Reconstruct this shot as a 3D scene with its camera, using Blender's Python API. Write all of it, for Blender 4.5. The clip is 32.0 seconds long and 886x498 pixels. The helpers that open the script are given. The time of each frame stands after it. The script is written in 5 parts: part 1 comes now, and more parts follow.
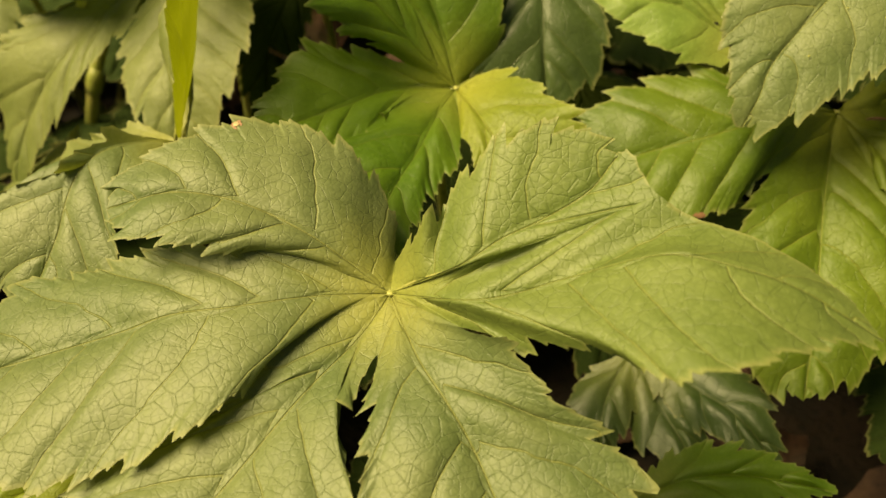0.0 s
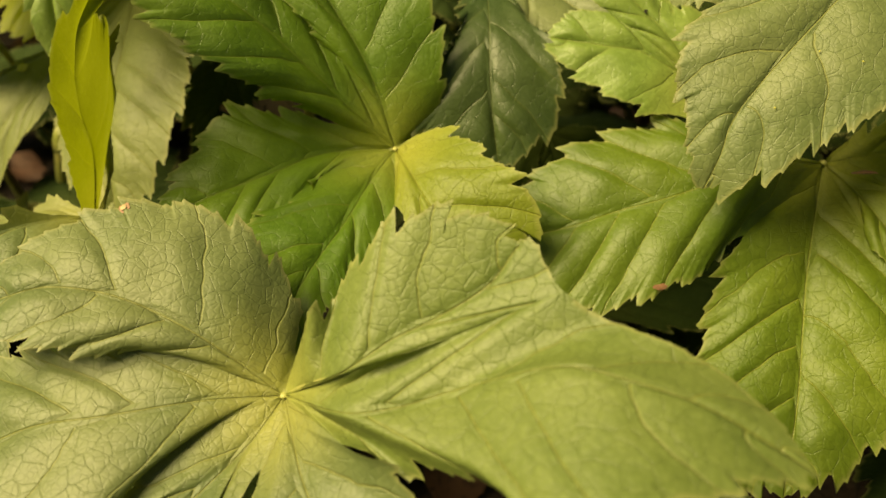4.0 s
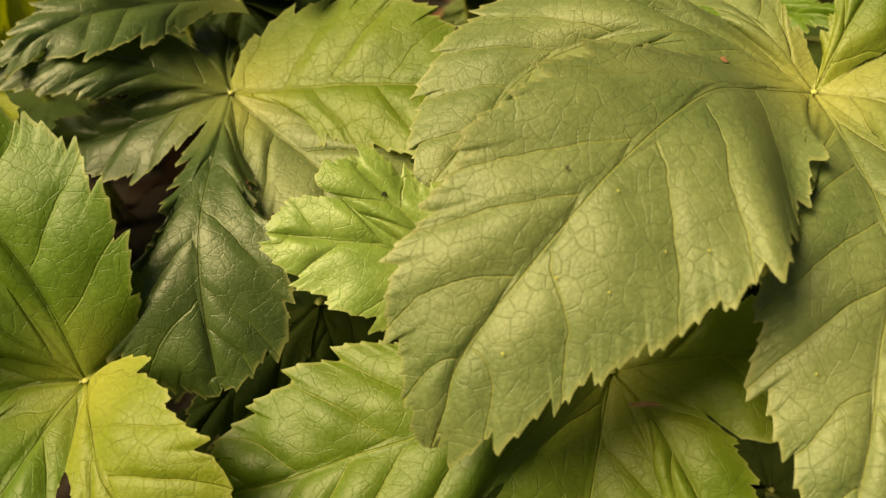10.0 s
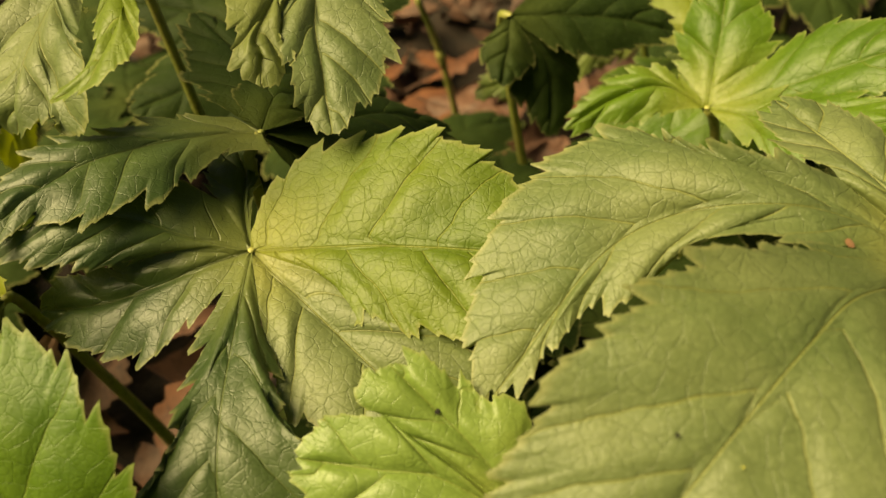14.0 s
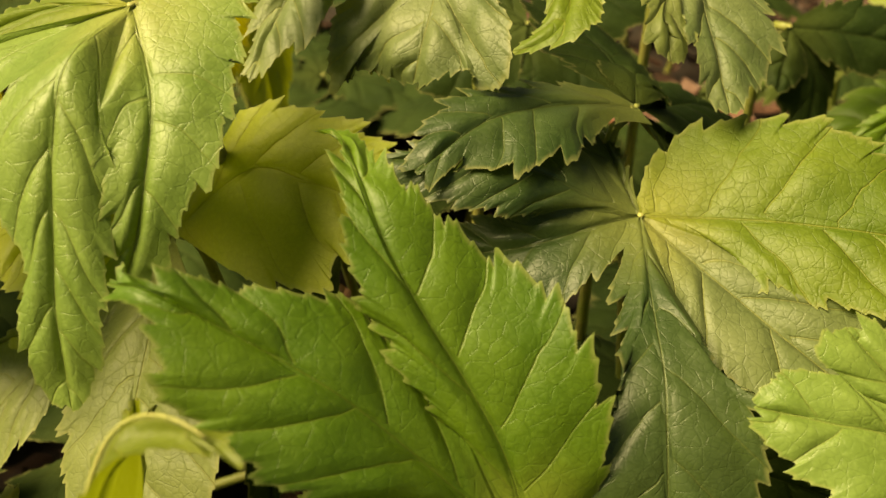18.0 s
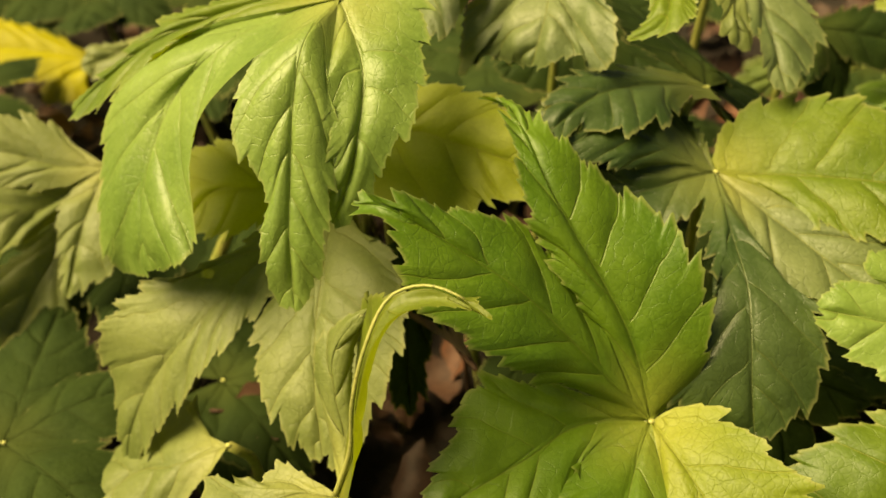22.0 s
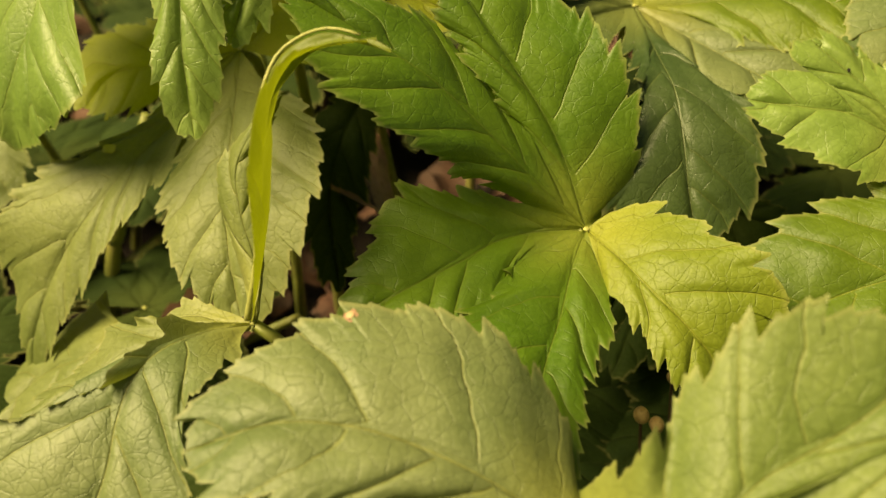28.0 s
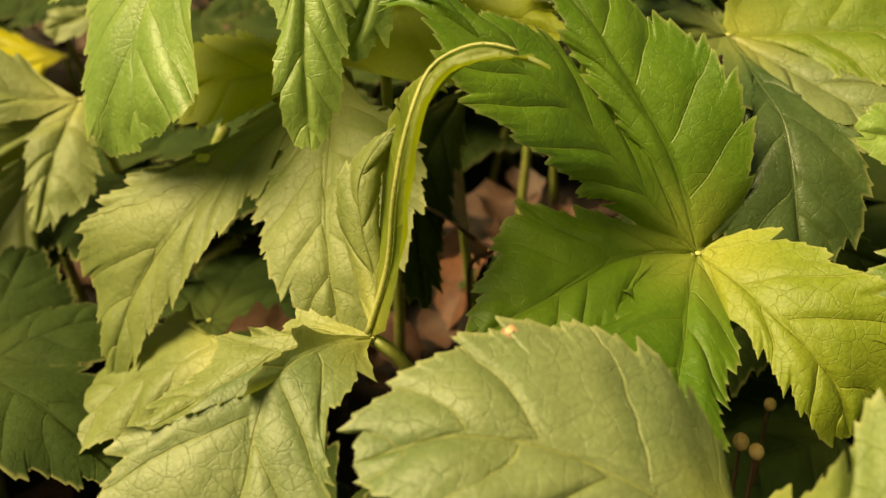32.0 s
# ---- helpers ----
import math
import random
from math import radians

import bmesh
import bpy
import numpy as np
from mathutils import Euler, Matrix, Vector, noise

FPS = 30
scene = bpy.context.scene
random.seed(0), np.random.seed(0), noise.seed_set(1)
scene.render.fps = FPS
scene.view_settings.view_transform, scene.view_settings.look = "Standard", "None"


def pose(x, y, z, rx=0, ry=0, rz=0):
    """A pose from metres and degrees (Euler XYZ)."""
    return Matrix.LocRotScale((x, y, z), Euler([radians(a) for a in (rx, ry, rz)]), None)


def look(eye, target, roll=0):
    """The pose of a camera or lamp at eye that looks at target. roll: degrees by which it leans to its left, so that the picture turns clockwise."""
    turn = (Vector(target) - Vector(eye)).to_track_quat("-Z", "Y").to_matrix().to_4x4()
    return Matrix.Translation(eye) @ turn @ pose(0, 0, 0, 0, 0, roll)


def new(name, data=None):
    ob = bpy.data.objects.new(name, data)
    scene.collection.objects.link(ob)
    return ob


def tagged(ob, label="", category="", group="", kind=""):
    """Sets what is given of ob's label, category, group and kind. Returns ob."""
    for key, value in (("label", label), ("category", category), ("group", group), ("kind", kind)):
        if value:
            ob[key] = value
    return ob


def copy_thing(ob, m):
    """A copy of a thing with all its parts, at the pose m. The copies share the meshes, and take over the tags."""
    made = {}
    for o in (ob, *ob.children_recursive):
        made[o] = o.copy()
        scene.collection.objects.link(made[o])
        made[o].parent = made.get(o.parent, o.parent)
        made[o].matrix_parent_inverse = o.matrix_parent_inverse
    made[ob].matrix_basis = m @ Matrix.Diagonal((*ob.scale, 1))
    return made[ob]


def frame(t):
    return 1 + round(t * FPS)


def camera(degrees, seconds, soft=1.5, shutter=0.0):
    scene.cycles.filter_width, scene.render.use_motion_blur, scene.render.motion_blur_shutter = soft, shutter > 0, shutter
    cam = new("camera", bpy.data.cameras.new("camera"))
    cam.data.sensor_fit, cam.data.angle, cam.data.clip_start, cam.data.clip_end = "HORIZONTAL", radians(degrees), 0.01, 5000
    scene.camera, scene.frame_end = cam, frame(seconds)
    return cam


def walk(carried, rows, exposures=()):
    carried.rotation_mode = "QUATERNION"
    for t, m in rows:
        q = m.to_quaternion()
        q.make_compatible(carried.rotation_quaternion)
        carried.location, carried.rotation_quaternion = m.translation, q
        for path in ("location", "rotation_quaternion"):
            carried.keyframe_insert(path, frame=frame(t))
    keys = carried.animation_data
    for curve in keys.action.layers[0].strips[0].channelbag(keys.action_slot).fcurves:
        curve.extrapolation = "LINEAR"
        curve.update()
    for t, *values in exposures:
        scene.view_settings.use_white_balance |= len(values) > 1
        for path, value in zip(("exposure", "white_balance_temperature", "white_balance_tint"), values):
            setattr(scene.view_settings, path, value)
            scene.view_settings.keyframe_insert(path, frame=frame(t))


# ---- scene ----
cam = camera(55.3, 32.0, soft=1.6)
cam.data.dof.use_dof, cam.data.dof.focus_distance, cam.data.dof.aperture_fstop = True, 0.205, 14.0
METRES, EYE, TILT, LEAN, TURN = 0.6, 0.28, -42.0, 0.0, 0.0
ROWS = [
    (0.0, 0.0, 0.0, 0.0, 0.0, 0.0, -0.0),
    (0.5, 0.014, 0.0085, 0.0067, 0.27, 0.46, -0.05),
    (1.0, 0.0234, 0.0156, 0.0091, 0.66, 1.03, -0.03),
    (1.5, 0.029, 0.0236, 0.0096, 1.13, 1.22, 0.02),
    (2.0, 0.0335, 0.0259, 0.0163, 1.68, 1.24, 0.31),
    (2.5, 0.0454, 0.0377, 0.0143, 2.34, 1.13, 0.63),
    (4.5, 0.0643, 0.0424, 0.0325, 4.27, 1.45, 1.2),
    (5.0, 0.0746, 0.0482, 0.0397, 4.48, 1.33, 1.44),
    (5.5, 0.084, 0.0585, 0.0471, 4.39, 1.32, 1.84),
    (6.0, 0.103, 0.0692, 0.0571, 4.61, 1.43, 2.09),
    (6.5, 0.1102, 0.0747, 0.067, 4.64, 1.48, 2.61),
    (7.0, 0.1081, 0.0857, 0.0809, 4.68, 0.99, 3.1),
    (7.5, 0.1242, 0.0944, 0.0968, 4.35, 1.08, 3.62),
    (8.0, 0.1321, 0.0912, 0.0954, 4.29, 1.19, 3.86),
    (8.5, 0.1574, 0.1023, 0.1012, 3.83, 1.19, 4.11),
    (9.0, 0.1637, 0.1127, 0.1066, 3.6, 1.07, 4.24),
    (9.5, 0.1694, 0.1211, 0.1121, 3.76, 1.08, 4.18),
    (10.0, 0.1763, 0.1276, 0.1242, 3.71, 0.88, 4.4),
    (10.5, 0.1836, 0.131, 0.1298, 3.8, 0.54, 4.68),
    (11.0, 0.1847, 0.1362, 0.1443, 3.78, 0.39, 4.91),
    (11.5, 0.1994, 0.1417, 0.1607, 3.63, -0.04, 5.45),
    (12.0, 0.2017, 0.1472, 0.1752, 3.76, -0.39, 6.14),
    (12.5, 0.1958, 0.1548, 0.1846, 4.1, -0.84, 6.37),
    (13.0, 0.1825, 0.1708, 0.2, 4.4, -0.46, 6.04),
    (13.5, 0.1741, 0.1829, 0.2045, 4.79, -0.26, 5.59),
    (15.5, 0.1034, 0.1803, 0.217, 4.63, -0.03, 2.93),
    (16.0, 0.0751, 0.1748, 0.2135, 4.54, 0.28, 2.2),
    (16.5, 0.0536, 0.1666, 0.2132, 4.7, 0.5, 1.29),
    (17.0, 0.037, 0.1675, 0.2057, 4.38, 0.57, 0.85),
    (17.5, 0.015, 0.1595, 0.2003, 4.08, 0.75, 0.14),
    (18.0, -0.0083, 0.1533, 0.1915, 3.47, 0.91, -0.69),
    (18.5, -0.0289, 0.1387, 0.1881, 3.5, 1.01, -1.67),
    (19.0, -0.0329, 0.1283, 0.1875, 3.27, 1.27, -1.97),
    (19.5, -0.0534, 0.1111, 0.1776, 2.94, 1.37, -2.05),
    (20.0, -0.0887, 0.0939, 0.1702, 3.15, 1.16, -2.04),
    (20.5, -0.1092, 0.0824, 0.1759, 3.41, 1.39, -2.14),
    (21.0, -0.1003, 0.079, 0.1715, 2.9, 1.46, -2.01),
    (21.5, -0.0905, 0.0696, 0.1629, 2.36, 1.35, -1.71),
    (22.0, -0.0791, 0.0587, 0.156, 1.8, 1.51, -0.95),
    (22.5, -0.0856, 0.055, 0.1374, 1.36, 1.86, -0.07),
    (23.0, -0.0836, 0.0585, 0.118, 1.0, 2.4, 0.55),
    (23.5, -0.079, 0.0629, 0.1043, 0.6, 2.88, 0.89),
    (24.0, -0.0857, 0.0568, 0.1021, 0.39, 3.33, 0.96),
    (24.5, -0.0862, 0.0521, 0.0957, 0.2, 3.79, 1.1),
    (26.5, -0.0746, 0.0697, 0.0648, -0.53, 5.41, 3.1),
    (27.0, -0.0697, 0.0846, 0.0562, -0.53, 5.68, 3.44),
    (27.5, -0.0601, 0.0894, 0.045, -0.67, 5.85, 3.49),
    (28.0, -0.0624, 0.0925, 0.045, -0.6, 5.87, 3.61),
    (28.5, -0.0678, 0.0922, 0.0406, -0.58, 6.28, 3.43),
    (29.0, -0.0608, 0.1, 0.0374, -0.7, 6.87, 3.19),
    (29.5, -0.0699, 0.1055, 0.0351, -0.63, 7.25, 2.78),
    (30.0, -0.0761, 0.1023, 0.0323, -0.76, 7.31, 2.48),
    (30.5, -0.0884, 0.0948, 0.0267, -0.95, 7.39, 2.2),
    (31.0, -0.0917, 0.0941, 0.0326, -1.19, 7.47, 2.06),
    (31.5, -0.0996, 0.0955, 0.039, -1.53, 7.47, 2.0),
    (32.0, -0.1184, 0.0951, 0.0448, -1.87, 7.49, 1.94),
]
walk(cam, [(t, pose(0, 0, EYE, TILT, LEAN, TURN) @ pose(METRES * x, METRES * y, METRES * z, 90 + pitch, roll, yaw)) for t, x, y, z, yaw, pitch, roll in ROWS],
     [(0.0, 0.22, 9500, 6), (13.0, 0.23, 9500, 6), (18.0, 0.40, 9500, 6), (24.0, 0.45, 9500, 6), (28.0, 0.38, 9500, 6), (31.0, 0.33, 9500, 6), (32.0, 0.43, 9500, 6)])

# ---- world and light ----
world = bpy.data.worlds.new("sky")
scene.world = world
world.use_nodes = True
SUN_ELEVATION, SUN_AZIMUTH = radians(57), radians(-100)
sky = world.node_tree.nodes.new("ShaderNodeTexSky")
sky.sky_type, sky.sun_disc = "NISHITA", False
sky.sun_elevation, sky.sun_rotation = SUN_ELEVATION, SUN_AZIMUTH
world.node_tree.links.new(sky.outputs[0], world.node_tree.nodes["Background"].inputs[0])
world.node_tree.nodes["Background"].inputs[1].default_value = 0.025
sun_data = bpy.data.lights.new("sun", "SUN")
sun_data.energy, sun_data.angle, sun_data.color = 6.9, radians(42), (1.0, 0.915, 0.61)
sun = new("sun", sun_data)
# from the far left, half high
towards = Vector((math.sin(SUN_AZIMUTH) * math.cos(SUN_ELEVATION), math.cos(SUN_AZIMUTH) * math.cos(SUN_ELEVATION), math.sin(SUN_ELEVATION)))
sun.matrix_world = look(towards * 3, (0, 0, 0))

# ---- materials ----


def nodes_of(name):
    mat = bpy.data.materials.new(name)
    mat.use_nodes = True
    tree = mat.node_tree
    tree.nodes.clear()
    out = tree.nodes.new("ShaderNodeOutputMaterial")

    def add(kind, **values):
        node = tree.nodes.new("ShaderNode" + kind)
        for key, value in values.items():
            if key in node.inputs:
                node.inputs[key].default_value = value
        return node

    def link(a, b):
        tree.links.new(a, b)

    def sum_of(op, a, b=None, c=None, clamp=False):
        node = tree.nodes.new("ShaderNodeMath")
        node.operation, node.use_clamp = op, clamp
        for slot, value in enumerate((a, b, c)):
            if value is None:
                continue
            if isinstance(value, (int, float)):
                node.inputs[slot].default_value = value
            else:
                link(value, node.inputs[slot])
        return node.outputs[0]

    def blend(fac, a, b, mode="MIX"):
        node = tree.nodes.new("ShaderNodeMix")
        node.data_type, node.blend_type = "RGBA", mode
        for slot, value in ((0, fac), (6, a), (7, b)):
            if isinstance(value, (int, float)):
                node.inputs[slot].default_value = value
            elif isinstance(value, tuple):
                node.inputs[slot].default_value = (*value, 1.0)
            else:
                link(value, node.inputs[slot])
        return node.outputs[2]

    def ramp(value, low, high):
        node = tree.nodes.new("ShaderNodeMapRange")
        node.interpolation_type = "SMOOTHSTEP"
        link(value, node.inputs[0])
        node.inputs[1].default_value, node.inputs[2].default_value = low, high
        return node.outputs[0]

    return mat, tree, out, add, link, sum_of, blend, ramp


def leaf_material(name, dark, light, vein, glow, through_light=0.3, rough=0.5):
    """A leaf blade: mottled green, pale net of veins, impressed side veins, light passing through."""
    mat, tree, out, add, link, sum_of, blend, ramp = nodes_of(name)
    flat, lobe, gauge = (tree.nodes.new("ShaderNodeUVMap") for _ in range(3))
    flat.uv_map, lobe.uv_map, gauge.uv_map = "flat", "lobe", "gauge"
    gauge_parts = add("SeparateXYZ")
    link(gauge.outputs[0], gauge_parts.inputs[0])
    parts = add("SeparateXYZ")
    link(lobe.outputs[0], parts.inputs[0])
    flat_parts = add("SeparateXYZ")
    link(flat.outputs[0], flat_parts.inputs[0])
    info, where = add("ObjectInfo"), add("TexCoord")
    sway = add("TexNoise", Scale=160.0, Detail=1.0)
    link(where.outputs["Object"], sway.inputs["Vector"])
    shift = add("VectorMath")
    shift.operation = "MULTIPLY_ADD"
    link(sway.outputs["Color"], shift.inputs[0])
    shift.inputs[1].default_value = (0.0005, 0.0005, 0.0005)
    link(where.outputs["Object"], shift.inputs[2])

    reach = add("VectorMath")
    reach.operation = "LENGTH"
    link(flat.outputs[0], reach.inputs[0])
    warp = add("TexNoise", Scale=90.0, Detail=2.0)
    link(shift.outputs[0], warp.inputs["Vector"])
    bent = sum_of("MULTIPLY_ADD", warp.outputs[0], 0.2, sum_of("SUBTRACT", parts.outputs[0], 0.1))
    near = sum_of("ABSOLUTE", sum_of("SUBTRACT", sum_of("FRACT", sum_of("ADD", bent, 0.5)), 0.5))
    # distance from the nearest side vein, in mm
    off = sum_of("MULTIPLY", near, gauge_parts.outputs[0])
    side = sum_of("SUBTRACT", 1.0, ramp(off, 0.06, 0.34))
    side_wide = sum_of("SUBTRACT", 1.0, ramp(near, 0.0, 0.25))
    mid = sum_of("SUBTRACT", 1.0, ramp(sum_of("ABSOLUTE", flat_parts.outputs[1]), 0.00008, 0.0005))
    ribs = sum_of("MAXIMUM", sum_of("MULTIPLY", side, 0.75), mid)

    cells, small = add("TexVoronoi", Scale=210.0), add("TexVoronoi", Scale=560.0)
    for node in (cells, small):
        node.feature = "DISTANCE_TO_EDGE"
        link(shift.outputs[0], node.inputs["Vector"])
    net = sum_of("SUBTRACT", 1.0, ramp(cells.outputs["Distance"], 0.004, 0.034))
    pillow = ramp(cells.outputs["Distance"], 0.0, 0.42)
    fine = sum_of("SUBTRACT", 1.0, ramp(small.outputs["Distance"], 0.0, 0.16))

    patch = add("TexNoise", Scale=28.0, Detail=3.0, Roughness=0.55)
    speck = add("TexNoise", Scale=700.0, Detail=3.0, Roughness=0.6)
    for node in (patch, speck):
        link(shift.outputs[0], node.inputs["Vector"])
    colour = blend(ramp(patch.outputs[0], 0.3, 0.7), dark, light)
    colour = blend(sum_of("MULTIPLY", sum_of("SUBTRACT", 1.0, ramp(reach.outputs["Value"], 0.001, 0.024)), 0.75), colour, vein)
    colour = blend(sum_of("MULTIPLY", ribs, 0.55 if rough >= 0.46 else 0.35), colour, vein)
    # shade deep in the vein grooves, painted as thin dark lines
    groove_shade = sum_of("MAXIMUM", sum_of("SUBTRACT", 1.0, ramp(sum_of("ABSOLUTE", flat_parts.outputs[1]), 0.00005, 0.00022)), sum_of("MULTIPLY", sum_of("SUBTRACT", 1.0, ramp(off, 0.03, 0.15)), 0.8))
    colour = blend(sum_of("MULTIPLY", groove_shade, 0.31 if through_light < 0.4 else 0.12), colour, tuple(0.5 * c for c in dark))
    colour = blend(sum_of("MULTIPLY", fine, 0.17), colour, tuple(0.6 * c for c in dark))
    colour = blend(sum_of("MULTIPLY", net, 0.15 if rough >= 0.47 else 0.07), colour, tuple(0.55 * c for c in dark))
    colour = blend(sum_of("MULTIPLY", ramp(speck.outputs[0], 0.45, 0.75), 0.22), colour, tuple(min(1.0, 1.5 * c + 0.02) for c in light))
    tone = sum_of("MULTIPLY_ADD", info.outputs["Random"], 0.1, 0.95)
    hsv = add("HueSaturation")
    link(colour, hsv.inputs["Color"])
    link(tone, hsv.inputs["Value"])
    colour = hsv.outputs[0]
    # pale points of the teeth
    edge = sum_of("MULTIPLY", ramp(sum_of("ABSOLUTE", parts.outputs[1]), 0.95, 1.0), 0.28)
    colour = blend(edge, colour, (0.5, 0.46, 0.2))

    height = sum_of("ADD", sum_of("MULTIPLY", pillow, 0.07), sum_of("MULTIPLY", fine, -0.05))
    height = sum_of("MULTIPLY_ADD", net, -0.09, height)
    height = sum_of("ADD", height, sum_of("MULTIPLY", ribs, -0.4))
    height = sum_of("ADD", height, sum_of("MULTIPLY", side_wide, -0.34))
    height = sum_of("MULTIPLY_ADD", speck.outputs[0], 0.07, height)
    bump = add("Bump", Strength=0.72 if rough >= 0.47 else 0.55, Distance=0.0011)
    link(height, bump.inputs["Height"])

    shade = add("BsdfPrincipled", Roughness=rough)
    shade.inputs["Specular IOR Level"].default_value = 0.62 if through_light > 0.1 else 0.12
    link(colour, shade.inputs["Base Color"])
    link(sum_of("MULTIPLY_ADD", speck.outputs[0], 0.2, rough - 0.06), shade.inputs["Roughness"])
    link(bump.outputs[0], shade.inputs["Normal"])
    passing = add("BsdfTranslucent")
    link(blend(0.6, colour, glow), passing.inputs["Color"])
    mixer = add("MixShader", Fac=through_light)
    link(shade.outputs[0], mixer.inputs[1])
    link(passing.outputs[0], mixer.inputs[2])
    link(mixer.outputs[0], out.inputs[0])
    return mat


def plain_material(name, a, b, scale, rough=0.7, bump_size=0.001, detail=6.0):
    """A mottled surface of two colours with fine relief."""
    mat, tree, out, add, link, sum_of, blend, ramp = nodes_of(name)
    where, info = add("TexCoord"), add("ObjectInfo")
    shift = add("VectorMath")
    shift.operation = "ADD"
    link(where.outputs["Object"], shift.inputs[0])
    link(info.outputs["Random"], shift.inputs[1])
    big, small = add("TexNoise", Scale=scale, Detail=detail, Roughness=0.6), add("TexNoise", Scale=scale * 9, Detail=4.0)
    for node in (big, small):
        link(shift.outputs[0], node.inputs["Vector"])
    geometry = tree.nodes.new("ShaderNodeNewGeometry")
    colour = blend(ramp(big.outputs[0], 0.32, 0.68), a, b)
    colour = blend(ramp(small.outputs[0], 0.5, 0.8), colour, tuple(0.45 * c for c in a))
    hsv = add("HueSaturation")
    link(colour, hsv.inputs["Color"])
    link(sum_of("MULTIPLY_ADD", geometry.outputs["Random Per Island"], 0.7, 0.6), hsv.inputs["Value"])
    bump = add("Bump", Strength=0.6, Distance=bump_size)
    link(sum_of("ADD", big.outputs[0], small.outputs[0]), bump.inputs["Height"])
    shade = add("BsdfPrincipled", Roughness=rough)
    link(hsv.outputs[0], shade.inputs["Base Color"])
    link(bump.outputs[0], shade.inputs["Normal"])
    link(shade.outputs[0], out.inputs[0])
    return mat


LEAF = {
    "sage": leaf_material("sage_leaf", (0.110, 0.156, 0.055), (0.188, 0.226, 0.095), (0.370, 0.370, 0.097), (0.350, 0.389, 0.030), 0.25, 0.47),
    "green": leaf_material("green_leaf", (0.064, 0.142, 0.008), (0.115, 0.205, 0.016), (0.274, 0.301, 0.055), (0.228, 0.346, 0.014), 0.28, 0.45),
    "lime": leaf_material("lime_leaf", (0.157, 0.217, 0.019), (0.233, 0.285, 0.034), (0.427, 0.436, 0.078), (0.388, 0.465, 0.019), 0.33, 0.5),
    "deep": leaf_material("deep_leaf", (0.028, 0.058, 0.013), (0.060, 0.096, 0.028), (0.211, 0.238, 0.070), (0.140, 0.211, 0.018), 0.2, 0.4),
    "mid": leaf_material("mid_leaf", (0.155, 0.251, 0.053), (0.255, 0.361, 0.094), (0.400, 0.420, 0.120), (0.340, 0.440, 0.030), 0.32, 0.38),
    "fresh": leaf_material("fresh_leaf", (0.095, 0.159, 0.013), (0.160, 0.220, 0.023), (0.367, 0.376, 0.074), (0.312, 0.386, 0.018), 0.3, 0.48),
    "soft": leaf_material("soft_leaf", (0.118, 0.172, 0.040), (0.190, 0.243, 0.068), (0.362, 0.372, 0.096), (0.334, 0.381, 0.029), 0.26, 0.48),
    "verd": leaf_material("verd_leaf", (0.078, 0.129, 0.017), (0.132, 0.183, 0.030), (0.336, 0.345, 0.082), (0.290, 0.363, 0.018), 0.28, 0.47),
    "pale": leaf_material("pale_leaf", (0.145, 0.185, 0.05), (0.215, 0.25, 0.082), (0.392, 0.392, 0.122), (0.392, 0.411, 0.037), 0.3, 0.5),
    "clear": leaf_material("clear_leaf", (0.066, 0.124, 0.010), (0.115, 0.177, 0.018), (0.320, 0.337, 0.062), (0.266, 0.355, 0.013), 0.28, 0.46),
    # leaf green darkened: the shade under the clump is in the colour
    "shade": leaf_material("shade_toned_leaf", (0.018, 0.034, 0.008), (0.03, 0.05, 0.011), (0.05, 0.065, 0.015), (0.04, 0.07, 0.01), 0.06, 0.75),
    # darkest green, painting in the shade among the leaves at the back
    "shade_dark": leaf_material("shade_dark_leaf", (0.014, 0.028, 0.006), (0.025, 0.044, 0.009), (0.06, 0.08, 0.02), (0.03, 0.06, 0.006), 0.08, 0.6),
    "olive": leaf_material("olive_leaf", (0.359, 0.429, 0.035), (0.435, 0.488, 0.051), (0.413, 0.394, 0.059), (0.453, 0.493, 0.015), 0.5, 0.5),
    "gold": leaf_material("gold_leaf", (0.15, 0.21, 0.022), (0.21, 0.26, 0.04), (0.36, 0.36, 0.07), (0.3, 0.34, 0.012), 0.5, 0.45),
    "yellow": leaf_material("yellow_leaf", (0.504, 0.468, 0.012), (0.644, 0.572, 0.016), (0.5, 0.46, 0.06), (0.6, 0.56, 0.01), 0.45, 0.5),
}
STALK = plain_material("leaf_stalk", (0.2, 0.24, 0.05), (0.28, 0.26, 0.08), 60.0, 0.5, 0.0003)
RIB = plain_material("leaf_rib", (0.3, 0.32, 0.1), (0.38, 0.37, 0.13), 120.0, 0.5, 0.0002)
SOIL = plain_material("soil", (0.010, 0.006, 0.004), (0.03, 0.016, 0.010), 35.0, 0.9, 0.004)
LITTER = plain_material("dead_leaf", (0.05, 0.021, 0.013), (0.11, 0.05, 0.032), 40.0, 0.7, 0.0008)
PINK = plain_material("pinkish_dead_leaf", (0.1, 0.042, 0.028), (0.17, 0.085, 0.06), 30.0, 0.6, 0.0006)
PEACH = plain_material("faded_dead_leaf", (0.2, 0.1, 0.066), (0.32, 0.19, 0.138), 40.0, 0.6, 0.0006)
RUSSET = plain_material("russet_dead_leaf", (0.09, 0.03, 0.015), (0.17, 0.06, 0.027), 35.0, 0.65, 0.0007)
TAN = plain_material("seed_husk", (0.42, 0.26, 0.12), (0.55, 0.38, 0.2), 150.0, 0.5, 0.0004)


